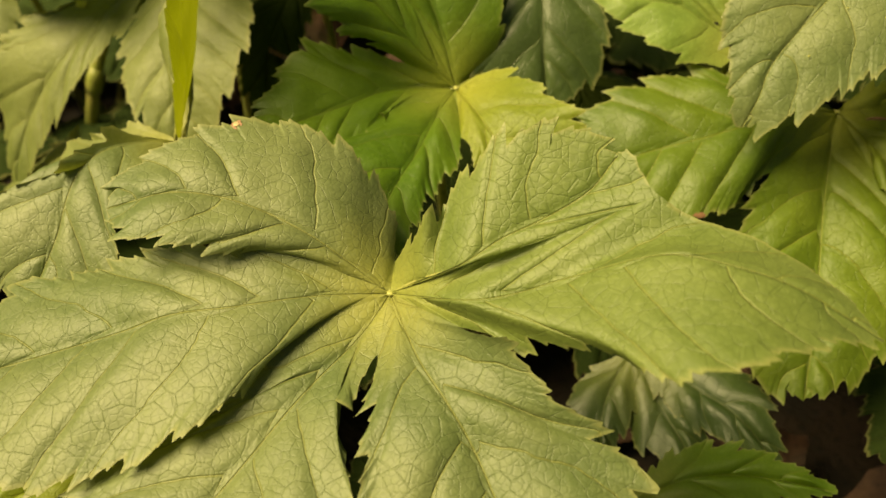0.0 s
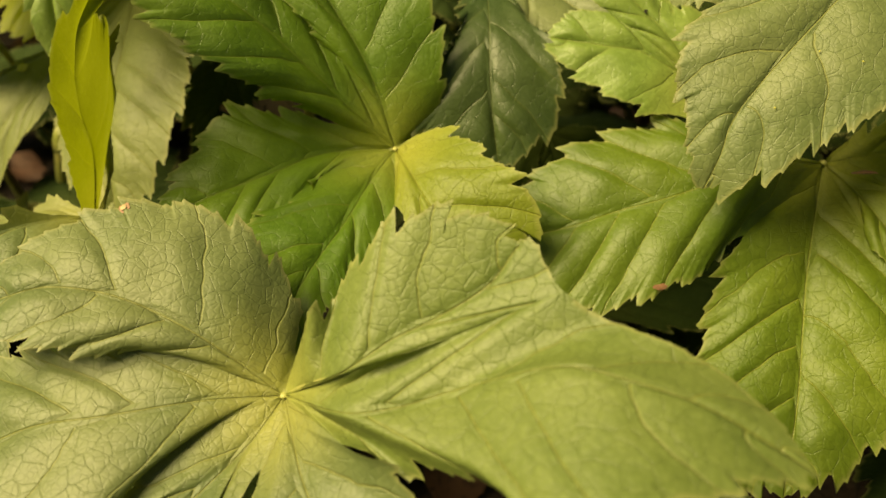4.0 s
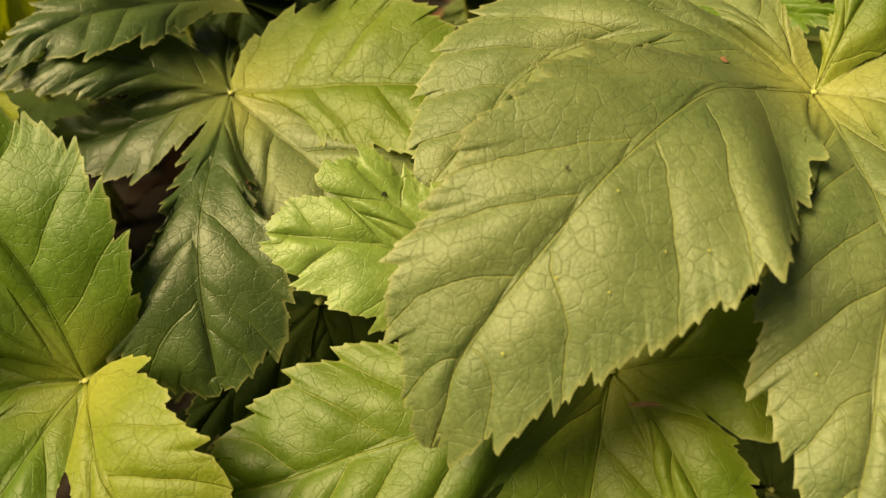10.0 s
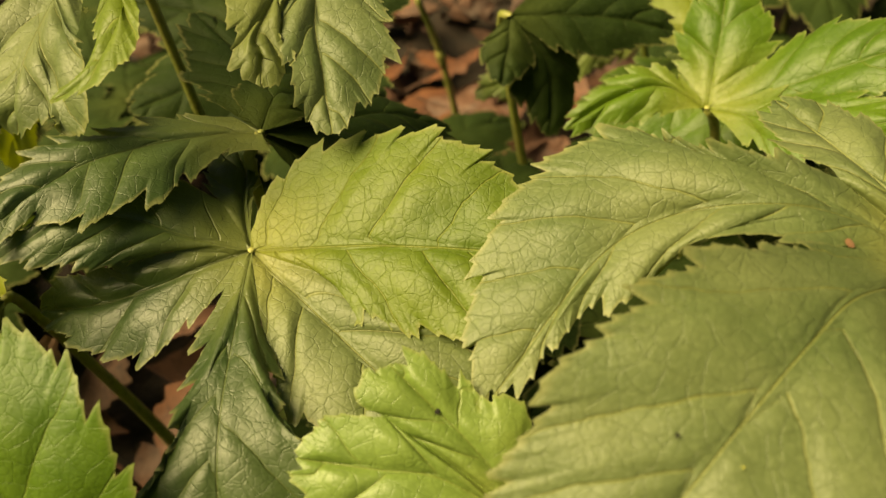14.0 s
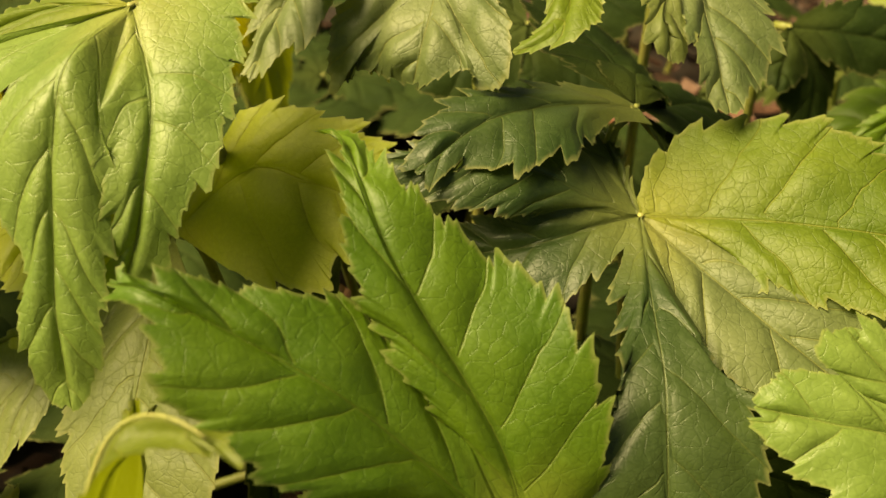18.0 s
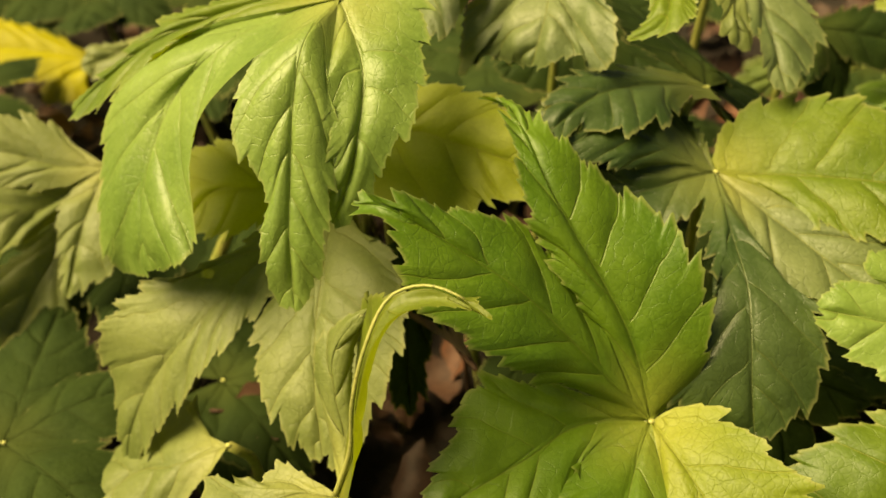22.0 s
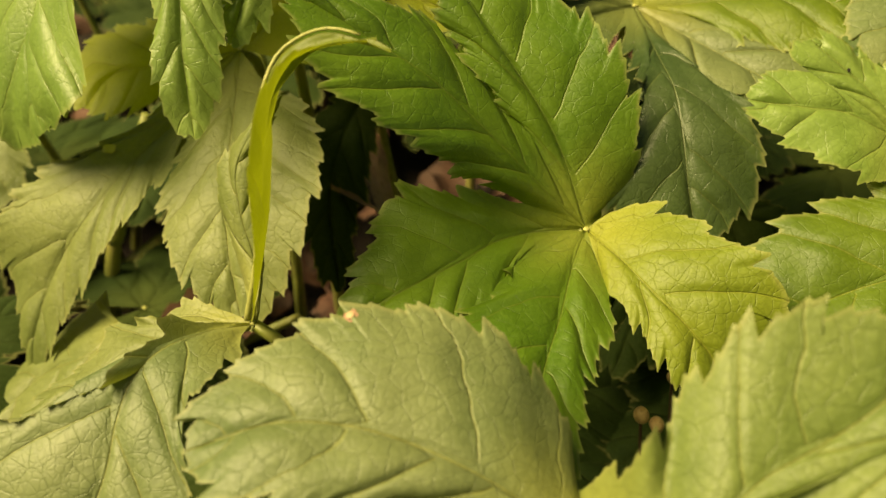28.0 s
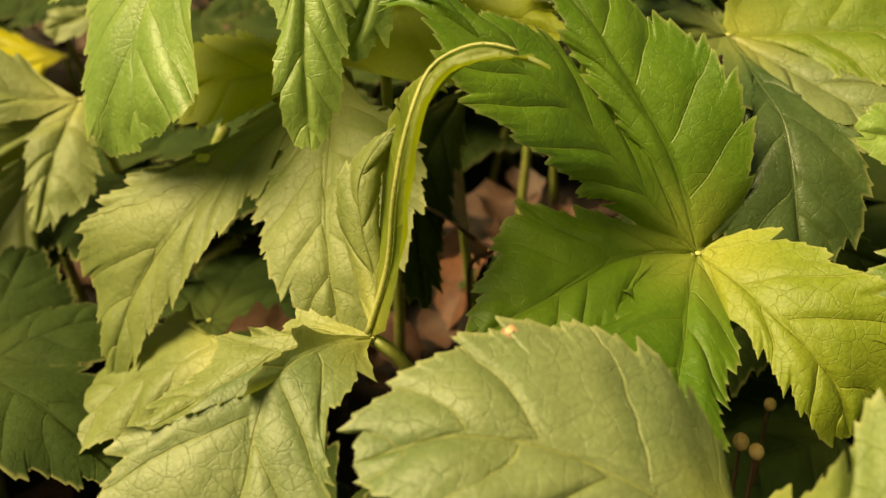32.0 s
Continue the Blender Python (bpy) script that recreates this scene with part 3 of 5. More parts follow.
# ---- leaves begin ----
LEAF_OF['A'] = leaf((-0.013, 0.147, 0.133), (-0.17, -0.19, 0.97), 'sage', LABELS['A'], [
    dict(rib=[(0.0150, -0.0090, 0.0164), (0.0257, -0.0054, 0.0224), (0.0352, -0.0024, 0.0258), (0.0451, 0.0011, 0.0307), (0.0513, 0.0055, 0.0368)],
         left=[(0.0006, 0.0117, -0.0002), (0.0079, 0.0005, 0.0171), (0.0138, 0.0045, 0.0214), (0.0180, 0.0078, 0.0271), (0.0234, 0.0093, 0.0333), (0.0316, 0.0112, 0.0381), (0.0428, 0.0104, 0.0394)],
         right=[(0.0213, -0.0093, 0.0195), (0.0411, -0.0058, 0.0254), (0.0594, -0.0037, 0.0337)], puff=0.12, joint=(1, 3), mat='soft', bulge=0.0),
    dict(rib=[(0.0150, -0.0150, 0.0131), (0.0273, -0.0166, 0.0165), (0.0393, -0.0157, 0.0208), (0.0564, -0.0192, 0.0309), (0.0684, -0.0244, 0.0335), (0.0826, -0.0304, 0.0319), (0.0969, -0.0383, 0.0260)],
         left=[(0.0213, -0.0093, 0.0195), (0.0411, -0.0058, 0.0254), (0.0594, -0.0037, 0.0337), (0.0661, -0.0086, 0.0314), (0.0747, -0.0143, 0.0321), (0.0842, -0.0198, 0.0298), (0.0923, -0.0303, 0.0289)],
         right=[(0.0169, -0.0203, 0.0097), (0.0272, -0.0232, 0.0106), (0.0430, -0.0343, 0.0199), (0.0522, -0.0456, 0.0264), (0.0609, -0.0503, 0.0317), (0.0741, -0.0458, 0.0321), (0.0893, -0.0391, 0.0285)], puff=0.12, joint=(3, 1), teethless=(1, 0), bulge=0.0, mat='soft'),
    dict(rib=[(0.0067, -0.0196, 0.0004), (0.0137, -0.0330, 0.0001), (0.0208, -0.0449, -0.0055), (0.0323, -0.0727, -0.0155)],
         left=[(0.0169, -0.0203, 0.0097), (0.0271, -0.0270, 0.0094), (0.0329, -0.0331, 0.0050), (0.0417, -0.0404, -0.0009), (0.0510, -0.0492, -0.0053), (0.0511, -0.0603, -0.0103), (0.0435, -0.0691, -0.0138)],
         right=[(-0.0022, -0.0177, -0.0024), (-0.0010, -0.0292, -0.0028), (-0.0019, -0.0425, -0.0049), (-0.0021, -0.0510, -0.0088), (0.0023, -0.0615, -0.0126), (0.0148, -0.0696, -0.0150)], puff=0.55),
    dict(rib=[(-0.0064, -0.0104, -0.0031), (-0.0161, -0.0223, -0.0054), (-0.0218, -0.0298, -0.0070), (-0.0294, -0.0404, -0.0101), (-0.0358, -0.0482, -0.0132), (-0.0527, -0.0700, -0.0190)],
         left=[(-0.0022, -0.0177, -0.0024), (-0.0092, -0.0264, -0.0043), (-0.0105, -0.0334, -0.0054), (-0.0087, -0.0414, -0.0066), (-0.0076, -0.0476, -0.0077), (-0.0126, -0.0597, -0.0112), (-0.0299, -0.0682, -0.0155)],
         right=[(-0.0185, -0.0090, -0.0010), (-0.0279, -0.0209, -0.0040), (-0.0361, -0.0282, -0.0072), (-0.0448, -0.0326, -0.0106), (-0.0530, -0.0380, -0.0138), (-0.0641, -0.0434, -0.0165), (-0.0696, -0.0530, -0.0188), (-0.0639, -0.0639, -0.0196)], puff=0.55),
    dict(rib=[(-0.0174, -0.0036, 0.0031), (-0.0353, -0.0083, 0.0045), (-0.0512, -0.0096, 0.0029), (-0.0657, -0.0106, -0.0029), (-0.0939, -0.0144, -0.0107), (-0.1128, -0.0197, -0.0128)],
         left=[(-0.0185, -0.0090, -0.0010), (-0.0274, -0.0213, -0.0009), (-0.0347, -0.0300, -0.0011), (-0.0437, -0.0359, -0.0031), (-0.0517, -0.0395, -0.0072), (-0.0632, -0.0417, -0.0115), (-0.0768, -0.0434, -0.0153), (-0.0844, -0.0421, -0.0142), (-0.0988, -0.0346, -0.0143)],
         right=[(-0.0205, 0.0045, 0.0080), (-0.0395, 0.0043, 0.0091), (-0.0545, 0.0074, 0.0068), (-0.0719, 0.0083, -0.0003), (-0.0845, 0.0082, -0.0042), (-0.0944, 0.0069, -0.0070), (-0.1024, 0.0011, -0.0094), (-0.1089, -0.0086, -0.0111)], puff=0.55),
    dict(rib=[(-0.0123, 0.0050, 0.0085), (-0.0204, 0.0080, 0.0132), (-0.0315, 0.0122, 0.0168), (-0.0424, 0.0143, 0.0195), (-0.0547, 0.0147, 0.0201), (-0.0682, 0.0130, 0.0165)],
         left=[(-0.0205, 0.0045, 0.0080), (-0.0283, 0.0040, 0.0112), (-0.0383, 0.0023, 0.0137), (-0.0459, 0.0019, 0.0158), (-0.0538, 0.0028, 0.0168), (-0.0638, 0.0066, 0.0158)],
         right=[(0.0006, 0.0117, -0.0002), (-0.0008, 0.0217, 0.0062), (-0.0052, 0.0266, 0.0116), (-0.0096, 0.0304, 0.0161), (-0.0140, 0.0335, 0.0187), (-0.0215, 0.0367, 0.0215), (-0.0316, 0.0372, 0.0237), (-0.0427, 0.0349, 0.0248), (-0.0520, 0.0311, 0.0244), (-0.0611, 0.0251, 0.0218), (-0.0671, 0.0182, 0.0182)], puff=0.55),
])
LEAF_OF['B'] = leaf((0.0042, 0.24, 0.1346), (0.36, -0.36, 0.86), 'green', LABELS['B'], [
    dict(rib=[(-0.0061, 0.0097, 0.0195), (-0.0140, 0.0175, 0.0336), (-0.0236, 0.0260, 0.0466), (-0.0312, 0.0343, 0.0576), (-0.0365, 0.0450, 0.0653), (-0.0416, 0.0578, 0.0666), (-0.0493, 0.0695, 0.0624)],
         left=[(-0.0141, 0.0107, 0.0238), (-0.0217, 0.0148, 0.0340), (-0.0295, 0.0213, 0.0449), (-0.0364, 0.0279, 0.0554), (-0.0385, 0.0396, 0.0639), (-0.0410, 0.0517, 0.0671), (-0.0453, 0.0583, 0.0669)],
         right=[(0.0014, 0.0017, 0.0006), (0.0071, 0.0065, 0.0009), (0.0113, 0.0083, 0.0074), (0.0134, 0.0114, 0.0176), (0.0119, 0.0179, 0.0285), (0.0087, 0.0238, 0.0367), (0.0011, 0.0332, 0.0451), (-0.0097, 0.0375, 0.0495), (-0.0210, 0.0416, 0.0568), (-0.0307, 0.0472, 0.0640), (-0.0367, 0.0544, 0.0662), (-0.0426, 0.0625, 0.0653)], puff=0.65, big=0.8),
    dict(rib=[(-0.0113, 0.0024, 0.0124), (-0.0263, 0.0058, 0.0293), (-0.0386, 0.0083, 0.0419), (-0.0527, 0.0107, 0.0520), (-0.0663, 0.0121, 0.0616), (-0.0728, 0.0137, 0.0645), (-0.0815, 0.0171, 0.0622)],
         left=[(-0.0168, 0.0015, 0.0084), (-0.0242, -0.0025, 0.0179), (-0.0339, -0.0057, 0.0263), (-0.0458, -0.0079, 0.0366), (-0.0579, -0.0049, 0.0465), (-0.0659, -0.0014, 0.0543), (-0.0680, 0.0046, 0.0588), (-0.0711, 0.0094, 0.0629), (-0.0754, 0.0129, 0.0639)],
         right=[(-0.0141, 0.0107, 0.0238), (-0.0218, 0.0162, 0.0324), (-0.0289, 0.0208, 0.0403), (-0.0349, 0.0237, 0.0458), (-0.0401, 0.0246, 0.0500), (-0.0527, 0.0196, 0.0568), (-0.0624, 0.0164, 0.0615), (-0.0709, 0.0141, 0.0646), (-0.0768, 0.0158, 0.0639)], puff=0.65, big=0.8),
    dict(rib=[(-0.0138, -0.0011, 0.0011), (-0.0239, -0.0053, 0.0020), (-0.0339, -0.0146, 0.0031), (-0.0462, -0.0239, 0.0038), (-0.0607, -0.0334, 0.0024)],
         left=[(-0.0194, -0.0124, 0.0005), (-0.0263, -0.0228, -0.0001), (-0.0344, -0.0323, -0.0009), (-0.0432, -0.0382, -0.0017), (-0.0531, -0.0387, -0.0008)],
         right=[(-0.0168, 0.0015, 0.0084), (-0.0315, 0.0016, 0.0105), (-0.0478, -0.0019, 0.0140), (-0.0510, -0.0056, 0.0125), (-0.0547, -0.0166, 0.0088), (-0.0600, -0.0267, 0.0050)], puff=0.65),
    dict(rib=[(-0.0055, -0.0129, -0.0007), (-0.0115, -0.0305, -0.0027), (-0.0179, -0.0473, -0.0035), (-0.0218, -0.0621, -0.0046), (-0.0241, -0.0773, -0.0083)],
         left=[(0.0014, -0.0234, -0.0035), (-0.0010, -0.0337, -0.0052), (-0.0066, -0.0423, -0.0052), (-0.0114, -0.0530, -0.0056), (-0.0154, -0.0655, -0.0067), (-0.0201, -0.0738, -0.0081)],
         right=[(-0.0194, -0.0124, 0.0005), (-0.0262, -0.0261, -0.0001), (-0.0337, -0.0352, 0.0009), (-0.0373, -0.0476, 0.0006), (-0.0326, -0.0576, -0.0015), (-0.0280, -0.0683, -0.0048)], puff=0.65),
    dict(rib=[(0.0051, -0.0126, 0.0007), (0.0107, -0.0252, -0.0006), (0.0170, -0.0336, -0.0045), (0.0236, -0.0395, -0.0122), (0.0273, -0.0439, -0.0231)],
         left=[(0.0014, 0.0017, 0.0006), (0.0078, 0.0007, 0.0035), (0.0163, -0.0051, 0.0068), (0.0232, -0.0129, 0.0081), (0.0296, -0.0222, 0.0064), (0.0366, -0.0274, 0.0026), (0.0378, -0.0308, -0.0017), (0.0364, -0.0353, -0.0082), (0.0329, -0.0399, -0.0163)],
         right=[(0.0014, -0.0234, -0.0035), (0.0050, -0.0274, -0.0035), (0.0085, -0.0334, -0.0058), (0.0116, -0.0383, -0.0096), (0.0151, -0.0428, -0.0156), (0.0208, -0.0442, -0.0212)], puff=0.65, mat='lime'),
])
LEAF_OF['C'] = leaf((0.131, 0.239, 0.126), (-0.02, -0.38, 0.92), 'fresh', LABELS['C'], [
    dict(rib=[(-0.0179, -0.0065, 0.0051), (-0.0328, -0.0130, 0.0044), (-0.0485, -0.0171, 0.0018), (-0.0627, -0.0189, -0.0013), (-0.0771, -0.0210, -0.0052), (-0.0964, -0.0232, -0.0084)],
         left=[(-0.0275, -0.0240, -0.0071), (-0.0344, -0.0276, -0.0071), (-0.0421, -0.0352, -0.0098), (-0.0559, -0.0398, -0.0126), (-0.0642, -0.0417, -0.0143), (-0.0697, -0.0426, -0.0152), (-0.0779, -0.0416, -0.0158), (-0.0861, -0.0370, -0.0143), (-0.0932, -0.0314, -0.0122)],
         right=[(-0.0215, -0.0020, 0.0076), (-0.0439, 0.0021, 0.0115), (-0.0525, 0.0023, 0.0111), (-0.0613, 0.0015, 0.0095), (-0.0718, -0.0007, 0.0064), (-0.0818, -0.0044, 0.0026), (-0.0886, -0.0084, -0.0002), (-0.0924, -0.0127, -0.0027), (-0.0939, -0.0185, -0.0058)], puff=0.95, mat='clear'),
    dict(rib=[(-0.0042, -0.0122, -0.0064), (-0.0099, -0.0302, -0.0159), (-0.0136, -0.0456, -0.0244), (-0.0175, -0.0623, -0.0343), (-0.0238, -0.0821, -0.0469)],
         left=[(0.0081, -0.0252, -0.0101), (0.0122, -0.0372, -0.0167), (0.0137, -0.0477, -0.0228), (0.0114, -0.0569, -0.0287), (0.0044, -0.0668, -0.0352), (-0.0088, -0.0761, -0.0421)],
         right=[(-0.0275, -0.0240, -0.0071), (-0.0342, -0.0342, -0.0148), (-0.0382, -0.0435, -0.0216), (-0.0409, -0.0537, -0.0291), (-0.0418, -0.0638, -0.0363), (-0.0365, -0.0739, -0.0428)], puff=0.95),
    dict(rib=[(0.0061, -0.0091, -0.0026), (0.0113, -0.0215, -0.0061), (0.0163, -0.0344, -0.0119), (0.0216, -0.0449, -0.0176)],
         left=[(0.0189, -0.0123, -0.0023), (0.0242, -0.0226, -0.0058), (0.0264, -0.0349, -0.0120)],
         right=[(0.0081, -0.0252, -0.0101), (0.0082, -0.0280, -0.0107), (0.0130, -0.0330, -0.0124), (0.0142, -0.0386, -0.0147), (0.0185, -0.0418, -0.0161)], puff=0.95),
    dict(rib=[(0.0105, -0.0004, 0.0025), (0.0247, 0.0003, 0.0027), (0.0438, 0.0020, 0.0016)],
         left=[(0.0030, 0.0029, 0.0021), (0.0149, 0.0066, 0.0057), (0.0305, 0.0117, 0.0069), (0.0421, 0.0111, 0.0055)],
         right=[(0.0189, -0.0123, -0.0023), (0.0291, -0.0153, -0.0041), (0.0390, -0.0096, -0.0027)], puff=0.95),
])
LEAF_OF['E'] = leaf((0.188, 0.292, 0.165), (0.07, -0.28, 0.96), 'sage', LABELS['E'], [
    dict(rib=[(-0.0158, -0.0089, 0.0079), (-0.0297, -0.0188, 0.0156), (-0.0414, -0.0306, 0.0182), (-0.0531, -0.0417, 0.0166), (-0.0641, -0.0515, 0.0122), (-0.0892, -0.0702, -0.0069), (-0.0955, -0.0782, -0.0180), (-0.0987, -0.0805, -0.0260)],
         left=[(-0.0054, -0.0091, 0.0012), (-0.0089, -0.0230, 0.0042), (-0.0126, -0.0321, 0.0043), (-0.0195, -0.0459, 0.0024), (-0.0289, -0.0630, 0.0063), (-0.0376, -0.0692, 0.0027), (-0.0554, -0.0748, -0.0057), (-0.0637, -0.0766, -0.0083), (-0.0765, -0.0808, -0.0142), (-0.0902, -0.0820, -0.0217)],
         right=[(-0.0223, -0.0010, 0.0108), (-0.0390, -0.0104, 0.0200), (-0.0529, -0.0162, 0.0251), (-0.0676, -0.0256, 0.0259), (-0.0818, -0.0356, 0.0226), (-0.0869, -0.0417, 0.0177), (-0.0921, -0.0473, 0.0125), (-0.1030, -0.0576, 0.0020), (-0.1040, -0.0651, -0.0051), (-0.1021, -0.0724, -0.0125), (-0.1008, -0.0780, -0.0214)], puff=0.55, big=1.0),
    dict(rib=[(-0.0107, 0.0048, 0.0061), (-0.0210, 0.0076, 0.0117), (-0.0356, 0.0082, 0.0165), (-0.0539, 0.0118, 0.0133), (-0.0695, 0.0065, 0.0102), (-0.0828, -0.0054, 0.0044), (-0.0966, -0.0193, -0.0042)],
         left=[(-0.0223, -0.0010, 0.0108), (-0.0333, -0.0006, 0.0145), (-0.0430, 0.0029, 0.0146), (-0.0549, 0.0034, 0.0108), (-0.0703, -0.0026, 0.0072), (-0.0788, -0.0063, 0.0046), (-0.0896, -0.0158, -0.0013)],
         right=[(-0.0203, 0.0174, 0.0139), (-0.0339, 0.0183, 0.0192), (-0.0519, 0.0275, 0.0184), (-0.0643, 0.0329, 0.0190), (-0.0747, 0.0308, 0.0179), (-0.0900, 0.0187, 0.0127), (-0.0978, 0.0022, 0.0053), (-0.0991, -0.0110, -0.0009)], puff=0.55),
    dict(rib=[(-0.0094, 0.0117, 0.0113), (-0.0169, 0.0321, 0.0124), (-0.0242, 0.0505, 0.0125)],
         left=[(-0.0203, 0.0174, 0.0139), (-0.0260, 0.0298, 0.0134), (-0.0271, 0.0417, 0.0131)],
         right=[(0.0019, 0.0040, 0.0036), (-0.0048, 0.0142, 0.0122), (-0.0051, 0.0233, 0.0129), (-0.0075, 0.0352, 0.0126), (-0.0152, 0.0464, 0.0126)], puff=0.55),
    dict(rib=[(0.0055, 0.0054, 0.0087), (0.0143, 0.0144, 0.0173), (0.0319, 0.0281, 0.0325)],
         left=[(0.0019, 0.0040, 0.0036), (0.0044, 0.0081, 0.0094), (0.0100, 0.0173, 0.0177), (0.0167, 0.0229, 0.0242), (0.0230, 0.0264, 0.0288)],
         right=[(0.0086, 0.0024, 0.0039), (0.0191, 0.0061, 0.0103), (0.0304, 0.0142, 0.0198)], puff=0.55, mat='clear'),
    dict(rib=[(0.0093, -0.0075, 0.0024), (0.0171, -0.0159, 0.0032), (0.0302, -0.0331, 0.0077)],
         left=[(0.0086, 0.0024, 0.0039), (0.0199, 0.0064, 0.0068), (0.0325, 0.0012, 0.0095), (0.0349, -0.0152, 0.0089)],
         right=[(0.0069, -0.0190, -0.0001), (0.0113, -0.0317, 0.0012), (0.0216, -0.0369, 0.0048)], puff=0.55, mat='pale'),
    dict(rib=[(0.0006, -0.0196, -0.0003), (0.0011, -0.0396, -0.0026), (-0.0000, -0.0558, -0.0076), (-0.0059, -0.0688, -0.0160), (-0.0116, -0.0842, -0.0252), (-0.0189, -0.1000, -0.0363)],
         left=[(0.0069, -0.0190, -0.0001), (0.0104, -0.0354, -0.0016), (0.0117, -0.0507, -0.0053), (0.0093, -0.0659, -0.0133), (0.0021, -0.0827, -0.0212), (-0.0080, -0.0944, -0.0309)],
         right=[(-0.0054, -0.0091, 0.0012), (-0.0061, -0.0189, 0.0018), (-0.0113, -0.0341, 0.0003), (-0.0184, -0.0439, -0.0018), (-0.0270, -0.0592, -0.0079), (-0.0284, -0.0679, -0.0164), (-0.0289, -0.0749, -0.0231), (-0.0250, -0.0882, -0.0308), (-0.0216, -0.0956, -0.0346)], puff=0.55),
])
LEAF_OF['D'] = leaf((0.033, 0.32, 0.164), (0.05, -0.41, 0.91), 'green', LABELS['D'], [
    dict(rib=[(0.0129, -0.0010, 0.0003), (0.0295, -0.0043, 0.0022), (0.0453, -0.0080, 0.0032), (0.0619, -0.0119, 0.0032), (0.0749, -0.0159, 0.0026)],
         left=[(-0.0006, 0.0049, 0.0016), (0.0040, 0.0119, 0.0056), (0.0120, 0.0196, 0.0094), (0.0221, 0.0226, 0.0122), (0.0359, 0.0207, 0.0141), (0.0474, 0.0174, 0.0146), (0.0561, 0.0116, 0.0131), (0.0636, 0.0051, 0.0110), (0.0674, -0.0074, 0.0057)],
         right=[(0.0201, -0.0090, -0.0026), (0.0265, -0.0165, -0.0039), (0.0359, -0.0218, -0.0045), (0.0509, -0.0263, -0.0045), (0.0612, -0.0246, -0.0026), (0.0674, -0.0193, 0.0004)], puff=0.65, mat='fresh'),
    dict(rib=[(0.0101, -0.0103, -0.0039), (0.0201, -0.0205, -0.0074), (0.0295, -0.0300, -0.0108), (0.0430, -0.0424, -0.0157)],
         left=[(0.0201, -0.0090, -0.0026), (0.0298, -0.0156, -0.0048), (0.0420, -0.0225, -0.0075), (0.0524, -0.0302, -0.0108), (0.0524, -0.0376, -0.0138)],
         right=[(0.0044, -0.0193, -0.0041), (0.0087, -0.0289, -0.0079), (0.0138, -0.0387, -0.0123), (0.0215, -0.0443, -0.0154), (0.0311, -0.0474, -0.0173)], puff=0.65, mat='sage'),
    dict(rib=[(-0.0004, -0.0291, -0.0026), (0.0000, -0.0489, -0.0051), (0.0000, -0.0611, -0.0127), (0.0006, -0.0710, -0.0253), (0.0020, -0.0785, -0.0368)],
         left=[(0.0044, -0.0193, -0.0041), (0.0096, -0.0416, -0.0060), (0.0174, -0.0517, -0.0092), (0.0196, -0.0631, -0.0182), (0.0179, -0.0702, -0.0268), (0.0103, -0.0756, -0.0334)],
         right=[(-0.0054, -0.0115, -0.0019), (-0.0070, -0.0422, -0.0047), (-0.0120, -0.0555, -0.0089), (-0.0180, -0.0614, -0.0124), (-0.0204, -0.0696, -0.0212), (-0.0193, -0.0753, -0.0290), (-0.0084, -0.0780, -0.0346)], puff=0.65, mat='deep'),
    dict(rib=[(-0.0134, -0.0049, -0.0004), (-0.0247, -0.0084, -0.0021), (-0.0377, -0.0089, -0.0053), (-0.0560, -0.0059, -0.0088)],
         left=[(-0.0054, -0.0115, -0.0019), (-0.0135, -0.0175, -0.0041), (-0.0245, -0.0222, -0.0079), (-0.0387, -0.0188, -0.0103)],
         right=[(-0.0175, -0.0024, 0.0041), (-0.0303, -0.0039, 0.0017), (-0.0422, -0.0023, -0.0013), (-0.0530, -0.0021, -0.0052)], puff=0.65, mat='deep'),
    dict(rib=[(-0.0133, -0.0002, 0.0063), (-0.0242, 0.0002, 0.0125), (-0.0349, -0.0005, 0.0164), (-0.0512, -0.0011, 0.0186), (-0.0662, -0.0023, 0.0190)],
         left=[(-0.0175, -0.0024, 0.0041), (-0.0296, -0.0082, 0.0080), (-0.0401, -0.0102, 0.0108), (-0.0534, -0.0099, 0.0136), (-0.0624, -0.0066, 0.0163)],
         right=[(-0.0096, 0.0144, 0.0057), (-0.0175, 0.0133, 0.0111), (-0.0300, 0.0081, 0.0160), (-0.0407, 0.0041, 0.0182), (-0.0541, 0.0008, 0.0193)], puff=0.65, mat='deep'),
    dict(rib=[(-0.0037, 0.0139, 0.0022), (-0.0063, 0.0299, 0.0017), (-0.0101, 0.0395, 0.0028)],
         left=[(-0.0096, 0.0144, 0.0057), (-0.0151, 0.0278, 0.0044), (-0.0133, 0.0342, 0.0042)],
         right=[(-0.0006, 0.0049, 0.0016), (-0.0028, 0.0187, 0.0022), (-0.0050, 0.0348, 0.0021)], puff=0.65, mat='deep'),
])
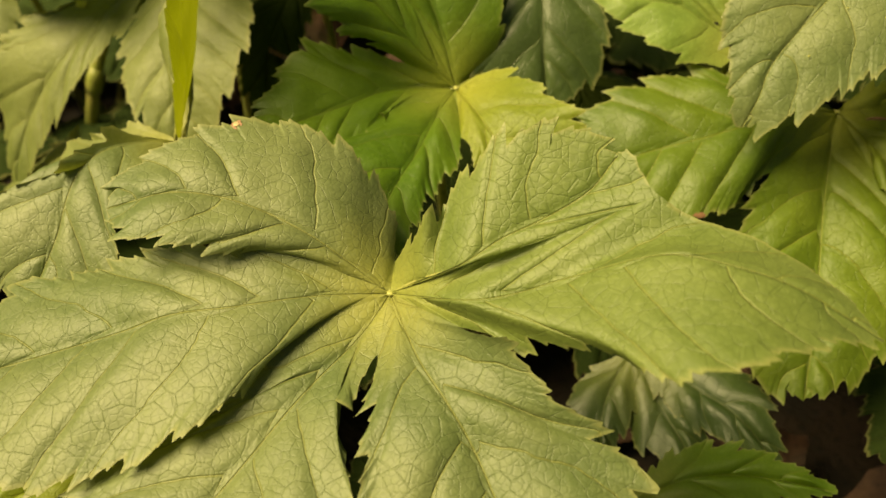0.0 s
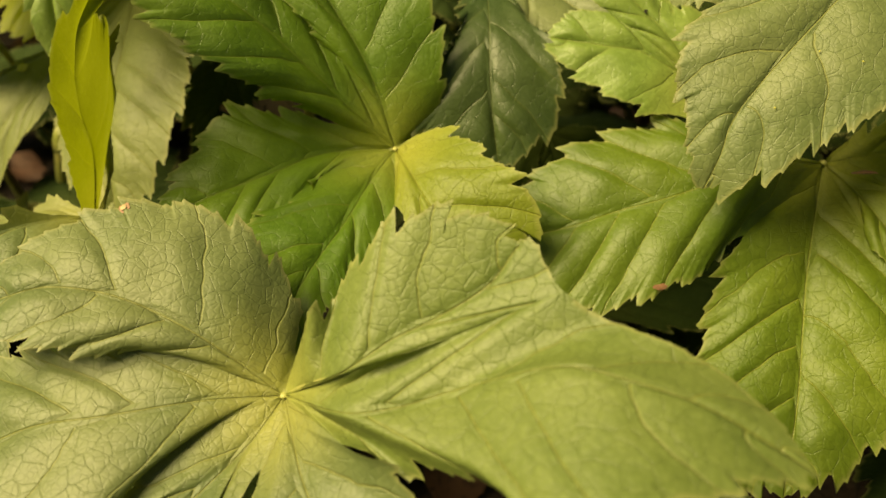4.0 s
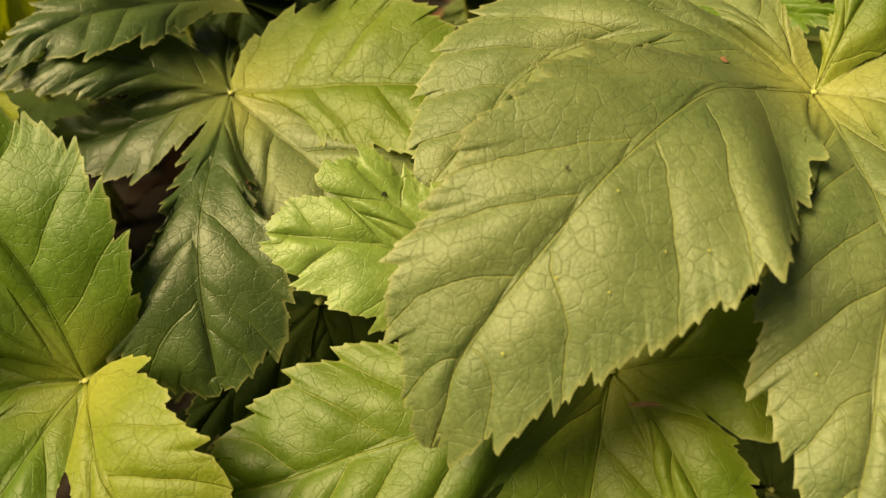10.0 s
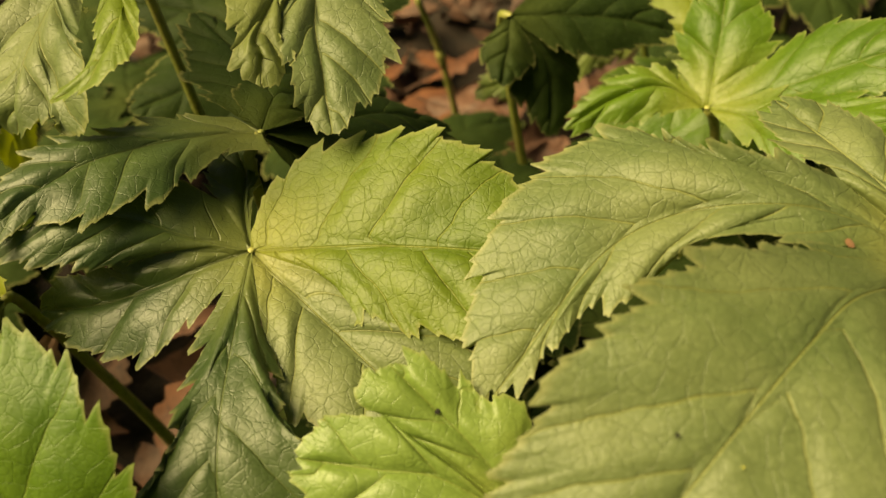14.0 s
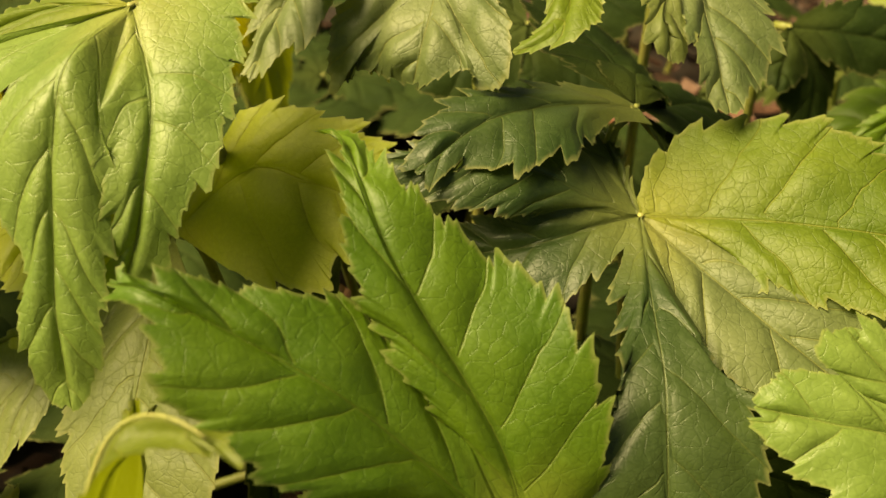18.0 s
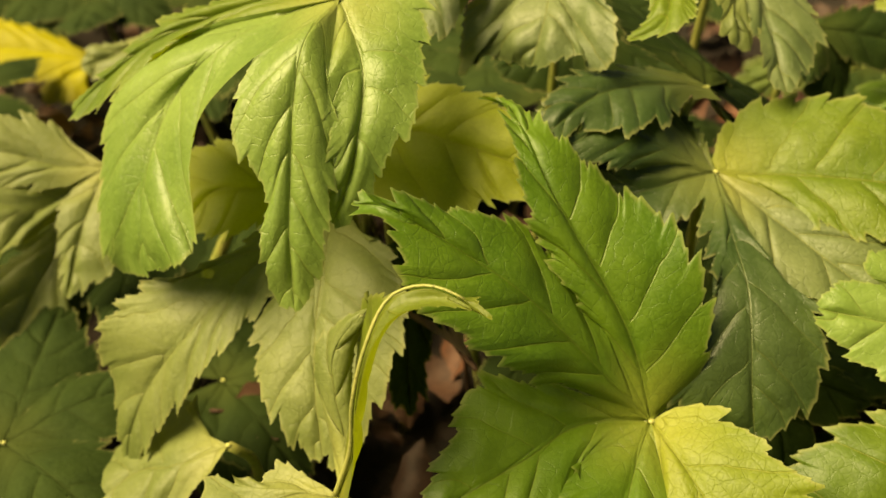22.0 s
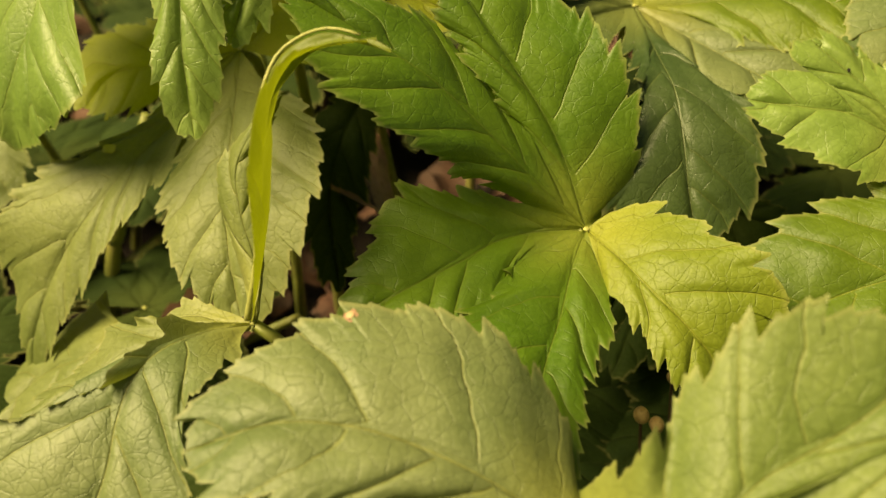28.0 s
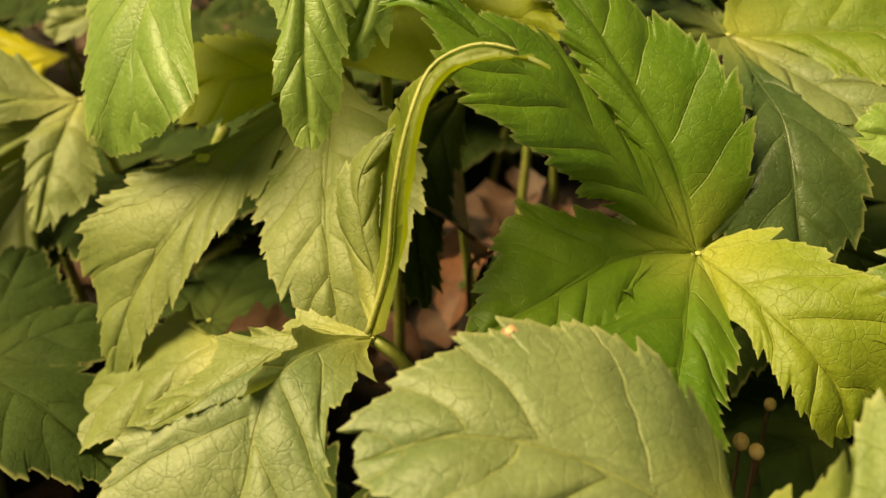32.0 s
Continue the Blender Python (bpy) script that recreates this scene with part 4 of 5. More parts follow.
LEAF_OF['M'] = leaf((0.1, 0.251, 0.142), (0.1, -0.52, 0.85), 'mid', LABELS['M'], [
    dict(rib=[(-0.0137, 0.0123, 0.0145), (-0.0206, 0.0178, 0.0202), (-0.0289, 0.0247, 0.0262)],
         left=[(-0.0310, 0.0170, 0.0203), (-0.0352, 0.0195, 0.0228), (-0.0327, 0.0232, 0.0252)],
         right=[(-0.0010, 0.0140, 0.0122), (-0.0042, 0.0189, 0.0173), (-0.0116, 0.0192, 0.0195), (-0.0187, 0.0225, 0.0232), (-0.0237, 0.0246, 0.0253)], puff=0.6, mat='mid'),
    dict(rib=[(-0.0200, 0.0075, 0.0112), (-0.0330, 0.0089, 0.0140), (-0.0489, 0.0115, 0.0159)],
         left=[(-0.0097, -0.0071, -0.0023), (-0.0182, -0.0059, 0.0011), (-0.0268, -0.0057, 0.0036), (-0.0351, -0.0015, 0.0073), (-0.0436, 0.0041, 0.0111)],
         right=[(-0.0310, 0.0170, 0.0203), (-0.0384, 0.0170, 0.0202), (-0.0448, 0.0154, 0.0189)], puff=0.6, mat='mid'),
])
LEAF_OF['F'] = leaf((-0.086, 0.318, 0.224), (-0.29, -0.43, 0.85), 'mid', LABELS['F'], [
    dict(rib=[(-0.0065, -0.0213, -0.0017), (-0.0096, -0.0336, -0.0156), (-0.0104, -0.0440, -0.0309), (-0.0109, -0.0533, -0.0457), (-0.0103, -0.0616, -0.0647)],
         left=[(-0.0006, -0.0271, -0.0111), (0.0008, -0.0339, -0.0202), (0.0001, -0.0408, -0.0293), (-0.0010, -0.0476, -0.0386), (-0.0032, -0.0552, -0.0515), (-0.0066, -0.0593, -0.0600)],
         right=[(-0.0215, -0.0207, -0.0081), (-0.0246, -0.0278, -0.0148), (-0.0251, -0.0352, -0.0219), (-0.0208, -0.0418, -0.0294), (-0.0165, -0.0463, -0.0348), (-0.0174, -0.0538, -0.0456), (-0.0158, -0.0588, -0.0569)], puff=0.5, big=0.5, bite=0.6),
    dict(rib=[(0.0030, -0.0065, -0.0029), (0.0083, -0.0210, -0.0112), (0.0076, -0.0337, -0.0235), (0.0043, -0.0410, -0.0363), (0.0000, -0.0460, -0.0458)],
         left=[(0.0142, 0.0104, 0.0024), (0.0223, 0.0003, -0.0025), (0.0234, -0.0141, -0.0098), (0.0224, -0.0243, -0.0172), (0.0184, -0.0320, -0.0243), (0.0133, -0.0368, -0.0300), (0.0087, -0.0418, -0.0393), (0.0037, -0.0450, -0.0446)],
         right=[(-0.0006, -0.0271, -0.0111), (0.0017, -0.0343, -0.0199), (0.0018, -0.0397, -0.0301), (-0.0007, -0.0440, -0.0398)], puff=0.5, bite=0.8),
    dict(rib=[(-0.0186, 0.0050, -0.0074), (-0.0346, -0.0054, -0.0119), (-0.0507, -0.0075, -0.0265), (-0.0603, -0.0171, -0.0437), (-0.0636, -0.0286, -0.0600), (-0.0606, -0.0362, -0.0732)],
         left=[(-0.0215, -0.0207, -0.0081), (-0.0295, -0.0247, -0.0134), (-0.0365, -0.0264, -0.0221), (-0.0415, -0.0304, -0.0351), (-0.0430, -0.0361, -0.0464), (-0.0427, -0.0407, -0.0568), (-0.0464, -0.0449, -0.0613)],
         right=[(-0.0396, 0.0106, -0.0125), (-0.0574, 0.0147, -0.0234), (-0.0722, 0.0084, -0.0319), (-0.0775, 0.0018, -0.0390), (-0.0793, -0.0077, -0.0535), (-0.0812, -0.0186, -0.0672), (-0.0796, -0.0249, -0.0767), (-0.0734, -0.0259, -0.0827)], puff=0.5, big=0.5, bite=0.6),
    dict(rib=[(-0.0230, 0.0135, -0.0065), (-0.0475, 0.0211, -0.0171), (-0.0668, 0.0219, -0.0256), (-0.0826, 0.0187, -0.0363), (-0.0970, 0.0151, -0.0472)],
         left=[(-0.0396, 0.0106, -0.0125), (-0.0546, 0.0122, -0.0207), (-0.0734, 0.0087, -0.0331), (-0.0841, 0.0090, -0.0408)],
         right=[(-0.0182, 0.0165, -0.0027), (-0.0385, 0.0230, -0.0114), (-0.0600, 0.0270, -0.0204), (-0.0696, 0.0253, -0.0256), (-0.0810, 0.0207, -0.0344)], puff=0.5, mat='fresh'),
    dict(rib=[(0.011, 0.012, 0.0), (0.022, 0.031, -0.007), (0.037, 0.047, -0.018)], left=(1.9, 3.1, 5.0, 7.1, 7.7, 7.1, 5.2, 2.3), right=(2.8, 4.5, 7.2, 10.2, 11.1, 10.2, 7.6, 3.3), mat='mid', puff=0.3),
])
LEAF_OF['H'] = leaf((-0.094, 0.32, 0.157), (-0.22, -0.44, 0.87), 'olive', LABELS['H'], [
    dict(rib=[(0.0232, 0.0053, 0.0171), (0.0407, -0.0004, 0.0175), (0.0574, -0.0076, 0.0160), (0.0707, -0.0152, 0.0133)],
         left=[(0.0189, 0.0216, 0.0254), (0.0350, 0.0168, 0.0277), (0.0489, 0.0108, 0.0264), (0.0607, 0.0042, 0.0244), (0.0665, -0.0033, 0.0205), (0.0675, -0.0094, 0.0167)],
         right=[(0.0208, -0.0168, 0.0011), (0.0329, -0.0215, 0.0022), (0.0469, -0.0236, 0.0036), (0.0480, -0.0181, 0.0074), (0.0591, -0.0178, 0.0096)], puff=0.45, mat='olive'),
    dict(rib=[(-0.0008, -0.0236, -0.0108), (-0.0021, -0.0445, -0.0222), (-0.0010, -0.0621, -0.0342), (0.0020, -0.0753, -0.0487)],
         left=[(0.0094, -0.0169, -0.0051), (0.0196, -0.0281, -0.0079), (0.0250, -0.0398, -0.0124), (0.0241, -0.0533, -0.0206), (0.0171, -0.0660, -0.0328), (0.0097, -0.0737, -0.0444)],
         right=[(-0.0081, -0.0128, -0.0088), (-0.0146, -0.0287, -0.0178), (-0.0189, -0.0424, -0.0262), (-0.0188, -0.0556, -0.0345), (-0.0134, -0.0634, -0.0394), (-0.0093, -0.0679, -0.0430), (-0.0029, -0.0728, -0.0472)], puff=0.45, mat='pale'),
    dict(rib=[(-0.0174, -0.0139, -0.0136), (-0.0330, -0.0287, -0.0225), (-0.0481, -0.0401, -0.0348), (-0.0625, -0.0449, -0.0531), (-0.0708, -0.0520, -0.0698), (-0.0740, -0.0579, -0.0859)],
         left=[(-0.0081, -0.0128, -0.0088), (-0.0165, -0.0244, -0.0171), (-0.0213, -0.0345, -0.0220), (-0.0268, -0.0390, -0.0258), (-0.0329, -0.0453, -0.0314), (-0.0413, -0.0506, -0.0395), (-0.0529, -0.0538, -0.0535), (-0.0646, -0.0577, -0.0700)],
         right=[(-0.0105, -0.0021, -0.0048), (-0.0270, -0.0123, -0.0148), (-0.0427, -0.0202, -0.0206), (-0.0579, -0.0231, -0.0271), (-0.0715, -0.0268, -0.0345), (-0.0808, -0.0304, -0.0445), (-0.0823, -0.0328, -0.0539), (-0.0775, -0.0391, -0.0611), (-0.0752, -0.0504, -0.0733)], puff=0.45, mat='pale'),
    dict(rib=[(-0.0243, 0.0034, -0.0044), (-0.0444, 0.0059, -0.0083), (-0.0530, -0.0038, -0.0153)],
         left=[(-0.0158, -0.0056, -0.0068), (-0.0327, -0.0086, -0.0126), (-0.0445, -0.0081, -0.0153)],
         right=[(-0.0070, 0.0060, 0.0012), (-0.0362, 0.0204, 0.0012), (-0.0565, 0.0185, -0.0049)], puff=0.45, mat='olive'),
])
LEAF_OF['K'] = leaf((-0.081, 0.216, 0.13), (-0.51, 0.0, 0.86), 'sage', LABELS['K'], [
    dict(rib=[(0.0056, 0.0009, 0.0195), (0.0077, -0.0004, 0.0384), (0.0105, 0.0020, 0.0519), (0.0147, 0.0075, 0.0617), (0.0190, 0.0099, 0.0651), (0.0270, 0.0080, 0.0678), (0.0383, 0.0018, 0.0661)], left=[6.0, 12.0, 12.0, 12.0, 12.0, 10.0, 6.0, 2.0], right=[20.0, 30.0, 31.0, 32.0, 30.0, 21.0, 9.0, 2.0], puff=0.5, up=(0.995, 0.05, 0.0), arch=0.05, mat='gold', bite=0.7, big=0.5),
    dict(rib=[(0.0014, 0.0099, 0.0064), (-0.0023, 0.0183, 0.0192), (-0.0018, 0.0254, 0.0308), (0.0109, 0.0300, 0.0455)],
         left=[(-0.0038, 0.0142, 0.0019), (-0.0078, 0.0244, 0.0178), (-0.0077, 0.0294, 0.0256), (-0.0024, 0.0315, 0.0317)],
         right=[(0.0022, 0.0143, 0.0062), (0.0023, 0.0235, 0.0225), (0.0043, 0.0294, 0.0332)], puff=0.5, mat='pale', big=0.3, up=(-0.3, -0.8, 0.5)),
    dict(rib=[(-0.0073, -0.0095, 0.0071), (-0.0151, -0.0177, 0.0101), (-0.0204, -0.0250, 0.0087), (-0.0231, -0.0327, 0.0043), (-0.0254, -0.0424, -0.0032), (-0.0318, -0.0550, -0.0146)],
         left=[(-0.0008, -0.0068, 0.0027), (-0.0035, -0.0213, 0.0070), (-0.0080, -0.0295, 0.0071), (-0.0085, -0.0381, 0.0021), (-0.0084, -0.0443, -0.0026), (-0.0122, -0.0522, -0.0096)],
         right=[(-0.0068, -0.0060, 0.0060), (-0.0145, -0.0147, 0.0101), (-0.0227, -0.0252, 0.0086), (-0.0362, -0.0285, 0.0058), (-0.0477, -0.0332, 0.0013), (-0.0516, -0.0437, -0.0078)], puff=0.5),
    dict(rib=[(-0.0114, 0.0009, 0.0001), (-0.0233, -0.0021, -0.0029), (-0.0364, -0.0081, -0.0078), (-0.0557, -0.0171, -0.0130)],
         left=[(-0.0133, -0.0068, -0.0007), (-0.0210, -0.0151, -0.0035), (-0.0379, -0.0209, -0.0092)],
         right=[(-0.0050, 0.0035, 0.0004), (-0.0122, 0.0062, 0.0003), (-0.0196, 0.0085, -0.0009), (-0.0228, 0.0041, -0.0022), (-0.0373, 0.0073, -0.0066), (-0.0391, 0.0004, -0.0079), (-0.0490, -0.0077, -0.0109)], puff=0.5, mat='pale'),
])
LEAF_OF['Q'] = leaf((-0.126, 0.256, 0.097), (-0.29, -0.26, 0.92), 'pale', LABELS['Q'], [
    dict(rib=[(-0.020, -0.003, -0.008), (-0.037, 0.001, -0.019), (-0.061, -0.012, -0.035)], left=(4.5, 7.2, 11.7, 16.6, 18.1, 16.6, 12.3, 5.4), right=(5.6, 8.0, 11.7, 24.0, 26.3, 22.9, 14.3, 5.7)),
])
LEAF_OF['R'] = leaf((-0.203, 0.382, 0.119), (0.11, -0.57, 0.81), 'pale', LABELS['R'], [
    dict(rib=[(-0.0168, -0.0192, -0.0218), (-0.0293, -0.0395, -0.0386), (-0.0396, -0.0644, -0.0595), (-0.0495, -0.0955, -0.0852)],
         left=[(-0.0109, -0.0174, -0.0200), (-0.0174, -0.0279, -0.0297), (-0.0167, -0.0456, -0.0448), (-0.0259, -0.0635, -0.0596), (-0.0341, -0.0777, -0.0712), (-0.0424, -0.0900, -0.0811)],
         right=[(-0.0215, -0.0186, -0.0164), (-0.0366, -0.0311, -0.0278), (-0.0508, -0.0473, -0.0418), (-0.0554, -0.0643, -0.0573), (-0.0540, -0.0809, -0.0721)], puff=0.7),
    dict(rib=[(-0.0222, -0.0128, -0.0106), (-0.0325, -0.0295, -0.0048), (-0.0531, -0.0439, -0.0109), (-0.0726, -0.0458, -0.0284)],
         left=[(-0.0215, -0.0186, -0.0164), (-0.0277, -0.0353, -0.0119), (-0.0368, -0.0494, -0.0168), (-0.0472, -0.0600, -0.0283), (-0.0635, -0.0562, -0.0365)],
         right=[(-0.0186, -0.0072, -0.0074), (-0.0372, -0.0148, -0.0000), (-0.0482, -0.0250, 0.0023), (-0.0590, -0.0370, -0.0055)], puff=0.7),
    dict(rib=[(-0.0196, -0.0033, 0.0028), (-0.0385, -0.0043, 0.0098), (-0.0574, -0.0081, 0.0118), (-0.0745, -0.0148, 0.0076)],
         left=[(-0.0152, -0.0103, -0.0034), (-0.0287, -0.0124, -0.0000), (-0.0469, -0.0165, 0.0038), (-0.0586, -0.0250, -0.0010)],
         right=[(-0.0133, 0.0052, 0.0069), (-0.0281, 0.0090, 0.0150), (-0.0468, 0.0051, 0.0189), (-0.0631, -0.0020, 0.0170)], puff=0.7),
    dict(rib=[(-0.0019, -0.0111, -0.0037), (-0.0054, -0.0282, -0.0134), (-0.0093, -0.0481, -0.0320)],
         left=[(0.0027, 0.0083, 0.0024), (0.0079, -0.0207, -0.0103), (0.0089, -0.0361, -0.0223), (-0.0016, -0.0426, -0.0275)],
         right=[(-0.0118, -0.0126, -0.0029), (-0.0141, -0.0236, -0.0089), (-0.0122, -0.0373, -0.0208)], puff=0.7),
])
LEAF_OF['far_yellow'] = leaf((-0.291, 0.594, 0.056), (0.16, -0.37, 0.91), 'yellow', LABELS['far_yellow'], [
    dict(rib=[(-0.0468, -0.0007, 0.0079), (-0.0718, -0.0018, 0.0119), (-0.1007, -0.0014, 0.0171), (-0.1280, -0.0052, 0.0204)],
         left=[(-0.0162, -0.0073, -0.0001), (-0.0378, -0.0212, -0.0020), (-0.0651, -0.0252, 0.0012), (-0.0921, -0.0303, 0.0025)],
         right=[(-0.0232, 0.0066, 0.0067), (-0.0508, 0.0139, 0.0146), (-0.0845, 0.0169, 0.0217), (-0.1127, 0.0138, 0.0254)]),
    dict(rib=[(-0.0203, -0.0124, -0.0015), (-0.0263, -0.0243, -0.0052), (-0.0317, -0.0378, -0.0098)],
         left=[(-0.0108, -0.0147, -0.0041), (-0.0122, -0.0310, -0.0104)],
         right=[(-0.0294, -0.0122, 0.0002), (-0.0348, -0.0260, -0.0045)]),
])
LEAF_OF['J'] = leaf((-0.018, 0.416, 0.214), (-0.29, -0.24, 0.92), 'sage', LABELS['J'], [
    dict(rib=[(-0.0043, -0.0521, -0.0095), (-0.0073, -0.0642, -0.0173), (-0.0095, -0.0685, -0.0267)],
         left=[(0.0125, -0.0583, -0.0057), (0.0157, -0.0693, -0.0093), (0.0146, -0.0771, -0.0156), (0.0100, -0.0785, -0.0222), (0.0049, -0.0735, -0.0189), (-0.0029, -0.0711, -0.0237)],
         right=[(-0.0241, -0.0404, -0.0093), (-0.0315, -0.0519, -0.0144), (-0.0333, -0.0573, -0.0224), (-0.0330, -0.0614, -0.0334), (-0.0245, -0.0592, -0.0271), (-0.0158, -0.0647, -0.0271)], puff=1.5, big=0.3),
    dict(rib=[(0.0285, -0.0592, 0.0041), (0.0304, -0.0776, 0.0017), (0.0275, -0.0878, -0.0024), (0.0169, -0.0908, -0.0057)],
         left=[(0.0367, -0.0739, 0.0049), (0.0357, -0.0857, 0.0015), (0.0305, -0.0922, -0.0024)],
         right=[(0.0226, -0.0596, 0.0018), (0.0253, -0.0783, -0.0005), (0.0226, -0.0857, -0.0033)], mat='fresh', big=0.3),
    dict(rib=[(-0.0393, -0.0354, -0.0024), (-0.0453, -0.0451, -0.0105), (-0.0504, -0.0561, -0.0177), (-0.0544, -0.0696, -0.0256)],
         left=[(-0.0267, -0.0424, -0.0016), (-0.0278, -0.0522, -0.0047), (-0.0400, -0.0611, -0.0154), (-0.0483, -0.0652, -0.0209)],
         right=[(-0.0461, -0.0300, -0.0028), (-0.0511, -0.0405, -0.0108), (-0.0547, -0.0541, -0.0186)]),
])
LEAF_OF['J2'] = leaf((0.054, 0.417, 0.214), (0.21, -0.52, 0.83), 'sage', LABELS['J2'], [
    dict(rib=[(-0.0024, -0.0448, -0.0121), (-0.0004, -0.0630, -0.0202), (0.0018, -0.0785, -0.0299)],
         left=[(0.0103, -0.0334, -0.0118), (0.0136, -0.0488, -0.0175), (0.0141, -0.0607, -0.0232), (0.0077, -0.0705, -0.0268)],
         right=[(-0.0115, -0.0561, -0.0121), (-0.0075, -0.0643, -0.0173), (-0.0038, -0.0743, -0.0245)]),
    dict(rib=[(-0.0142, -0.0569, -0.0099), (-0.0137, -0.0642, -0.0138), (-0.0140, -0.0720, -0.0183)],
         left=[(-0.0115, -0.0561, -0.0121), (-0.0088, -0.0612, -0.0143), (-0.0104, -0.0663, -0.0184)],
         right=[(-0.0241, -0.0501, -0.0049), (-0.0191, -0.0603, -0.0094), (-0.0179, -0.0706, -0.0147)], mat='pale'),
])
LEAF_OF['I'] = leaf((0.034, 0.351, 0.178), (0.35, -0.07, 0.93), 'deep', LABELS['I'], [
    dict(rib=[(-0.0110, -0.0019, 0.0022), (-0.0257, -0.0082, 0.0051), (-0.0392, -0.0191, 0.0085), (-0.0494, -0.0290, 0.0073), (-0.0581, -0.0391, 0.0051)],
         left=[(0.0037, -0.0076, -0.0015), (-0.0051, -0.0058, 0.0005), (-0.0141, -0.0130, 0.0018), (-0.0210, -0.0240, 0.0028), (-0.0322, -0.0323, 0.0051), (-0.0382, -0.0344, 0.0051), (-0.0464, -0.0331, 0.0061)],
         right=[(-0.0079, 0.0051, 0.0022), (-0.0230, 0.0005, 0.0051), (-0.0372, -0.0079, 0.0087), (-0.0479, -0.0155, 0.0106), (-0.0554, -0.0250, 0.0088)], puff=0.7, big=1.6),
    # rear lobes of the same leaf, darkened in colour for shade
    dict(rib=[(0.002, 0.017, 0.001), (0.007, 0.023, -0.006), (0.012, 0.022, -0.016)], left=(3.0, 4.9, 7.2, 9.9, 11.0, 10.2, 7.9, 4.0), right=(3.0, 4.9, 7.2, 9.9, 11.0, 10.2, 7.9, 4.0), mat='shade_dark', puff=0.5),
    dict(rib=[(0.012, 0.023, -0.014), (0.028, 0.039, -0.023), (0.046, 0.046, -0.037)], left=(4.5, 6.8, 9.8, 13.5, 15.0, 14.0, 10.8, 5.4), right=(4.5, 6.8, 9.8, 13.5, 15.0, 14.0, 10.8, 5.4), mat='shade_dark', puff=0.5),
    dict(rib=[(-0.005, 0.026, 0.001), (-0.015, 0.042, 0.004), (-0.028, 0.057, 0.008)], left=(4.8, 7.2, 10.4, 14.4, 16.0, 14.9, 11.5, 5.8), right=(4.8, 7.2, 10.4, 14.4, 16.0, 14.9, 11.5, 5.8), mat='shade_dark', puff=0.5),
    dict(rib=[(0.009, 0.005, -0.013), (0.021, 0.012, -0.026), (0.031, 0.016, -0.04)], left=(3.9, 5.9, 8.4, 11.7, 13.0, 12.1, 9.4, 4.7), right=(3.9, 5.9, 8.4, 11.7, 13.0, 12.1, 9.4, 4.7), mat='shade_dark', puff=0.5),
])
LEAF_OF['N'] = leaf((0.162, 0.394, 0.142), (-0.29, -0.34, 0.90), 'green', LABELS['N'], [
    dict(rib=[(0.023, -0.006, 0.010), (0.045, -0.013, 0.022), (0.065, -0.017, 0.031)], left=(4.0, 6.4, 10.4, 14.7, 16.0, 14.7, 10.9, 4.8), right=(3.4, 5.5, 8.9, 12.6, 13.7, 12.6, 9.3, 4.1), puff=0.9),
    dict(rib=[(0.004, 0.011, 0.009), (0.008, 0.021, 0.018), (0.012, 0.037, 0.029)], left=(3.1, 5.0, 8.0, 11.4, 12.4, 11.4, 8.4, 3.7), right=(3.5, 5.5, 9.0, 12.8, 13.9, 12.8, 9.4, 4.2), puff=0.9),
    dict(rib=[(-0.013, 0.006, 0.006), (-0.028, 0.005, 0.004), (-0.045, -0.001, -0.002)], left=(2.3, 3.7, 6.0, 8.5, 9.2, 8.5, 6.2, 2.8), right=(1.5, 2.4, 3.9, 5.5, 6.0, 5.5, 4.1, 1.8), puff=0.9),
    dict(rib=[(0.026, -0.027, 0.009), (0.041, -0.042, 0.014), (0.054, -0.054, 0.017)], left=(2.3, 3.7, 6.1, 8.6, 9.4, 8.6, 6.4, 2.8), right=(2.4, 3.9, 6.4, 9.0, 9.8, 9.0, 6.7, 2.9), puff=0.9),
])
LEAF_OF['O'] = leaf((0.172, 0.522, 0.104), (0.22, -0.74, 0.64), 'sage', LABELS['O'], [
    dict(rib=[(-0.023, -0.007, 0.001), (-0.048, -0.017, 0.001), (-0.086, -0.034, -0.007)], left=(7.0, 9.0, 11.2, 11.5, 11.2, 10.8, 8.9, 5.1), right=(5.1, 5.3, 6.3, 8.3, 10.1, 11.7, 8.2, 3.3)),
    dict(rib=[(-0.0262, -0.0100, 0.0037), (-0.0534, -0.0220, -0.0003), (-0.0828, -0.0350, -0.0061)], left=(4.0, 6.0, 9.0, 11.0, 12.0, 11.0, 9.0, 4.0), right=(4.0, 6.0, 9.0, 11.0, 12.0, 11.0, 9.0, 4.0), puff=0.5, mat='soft'),
])
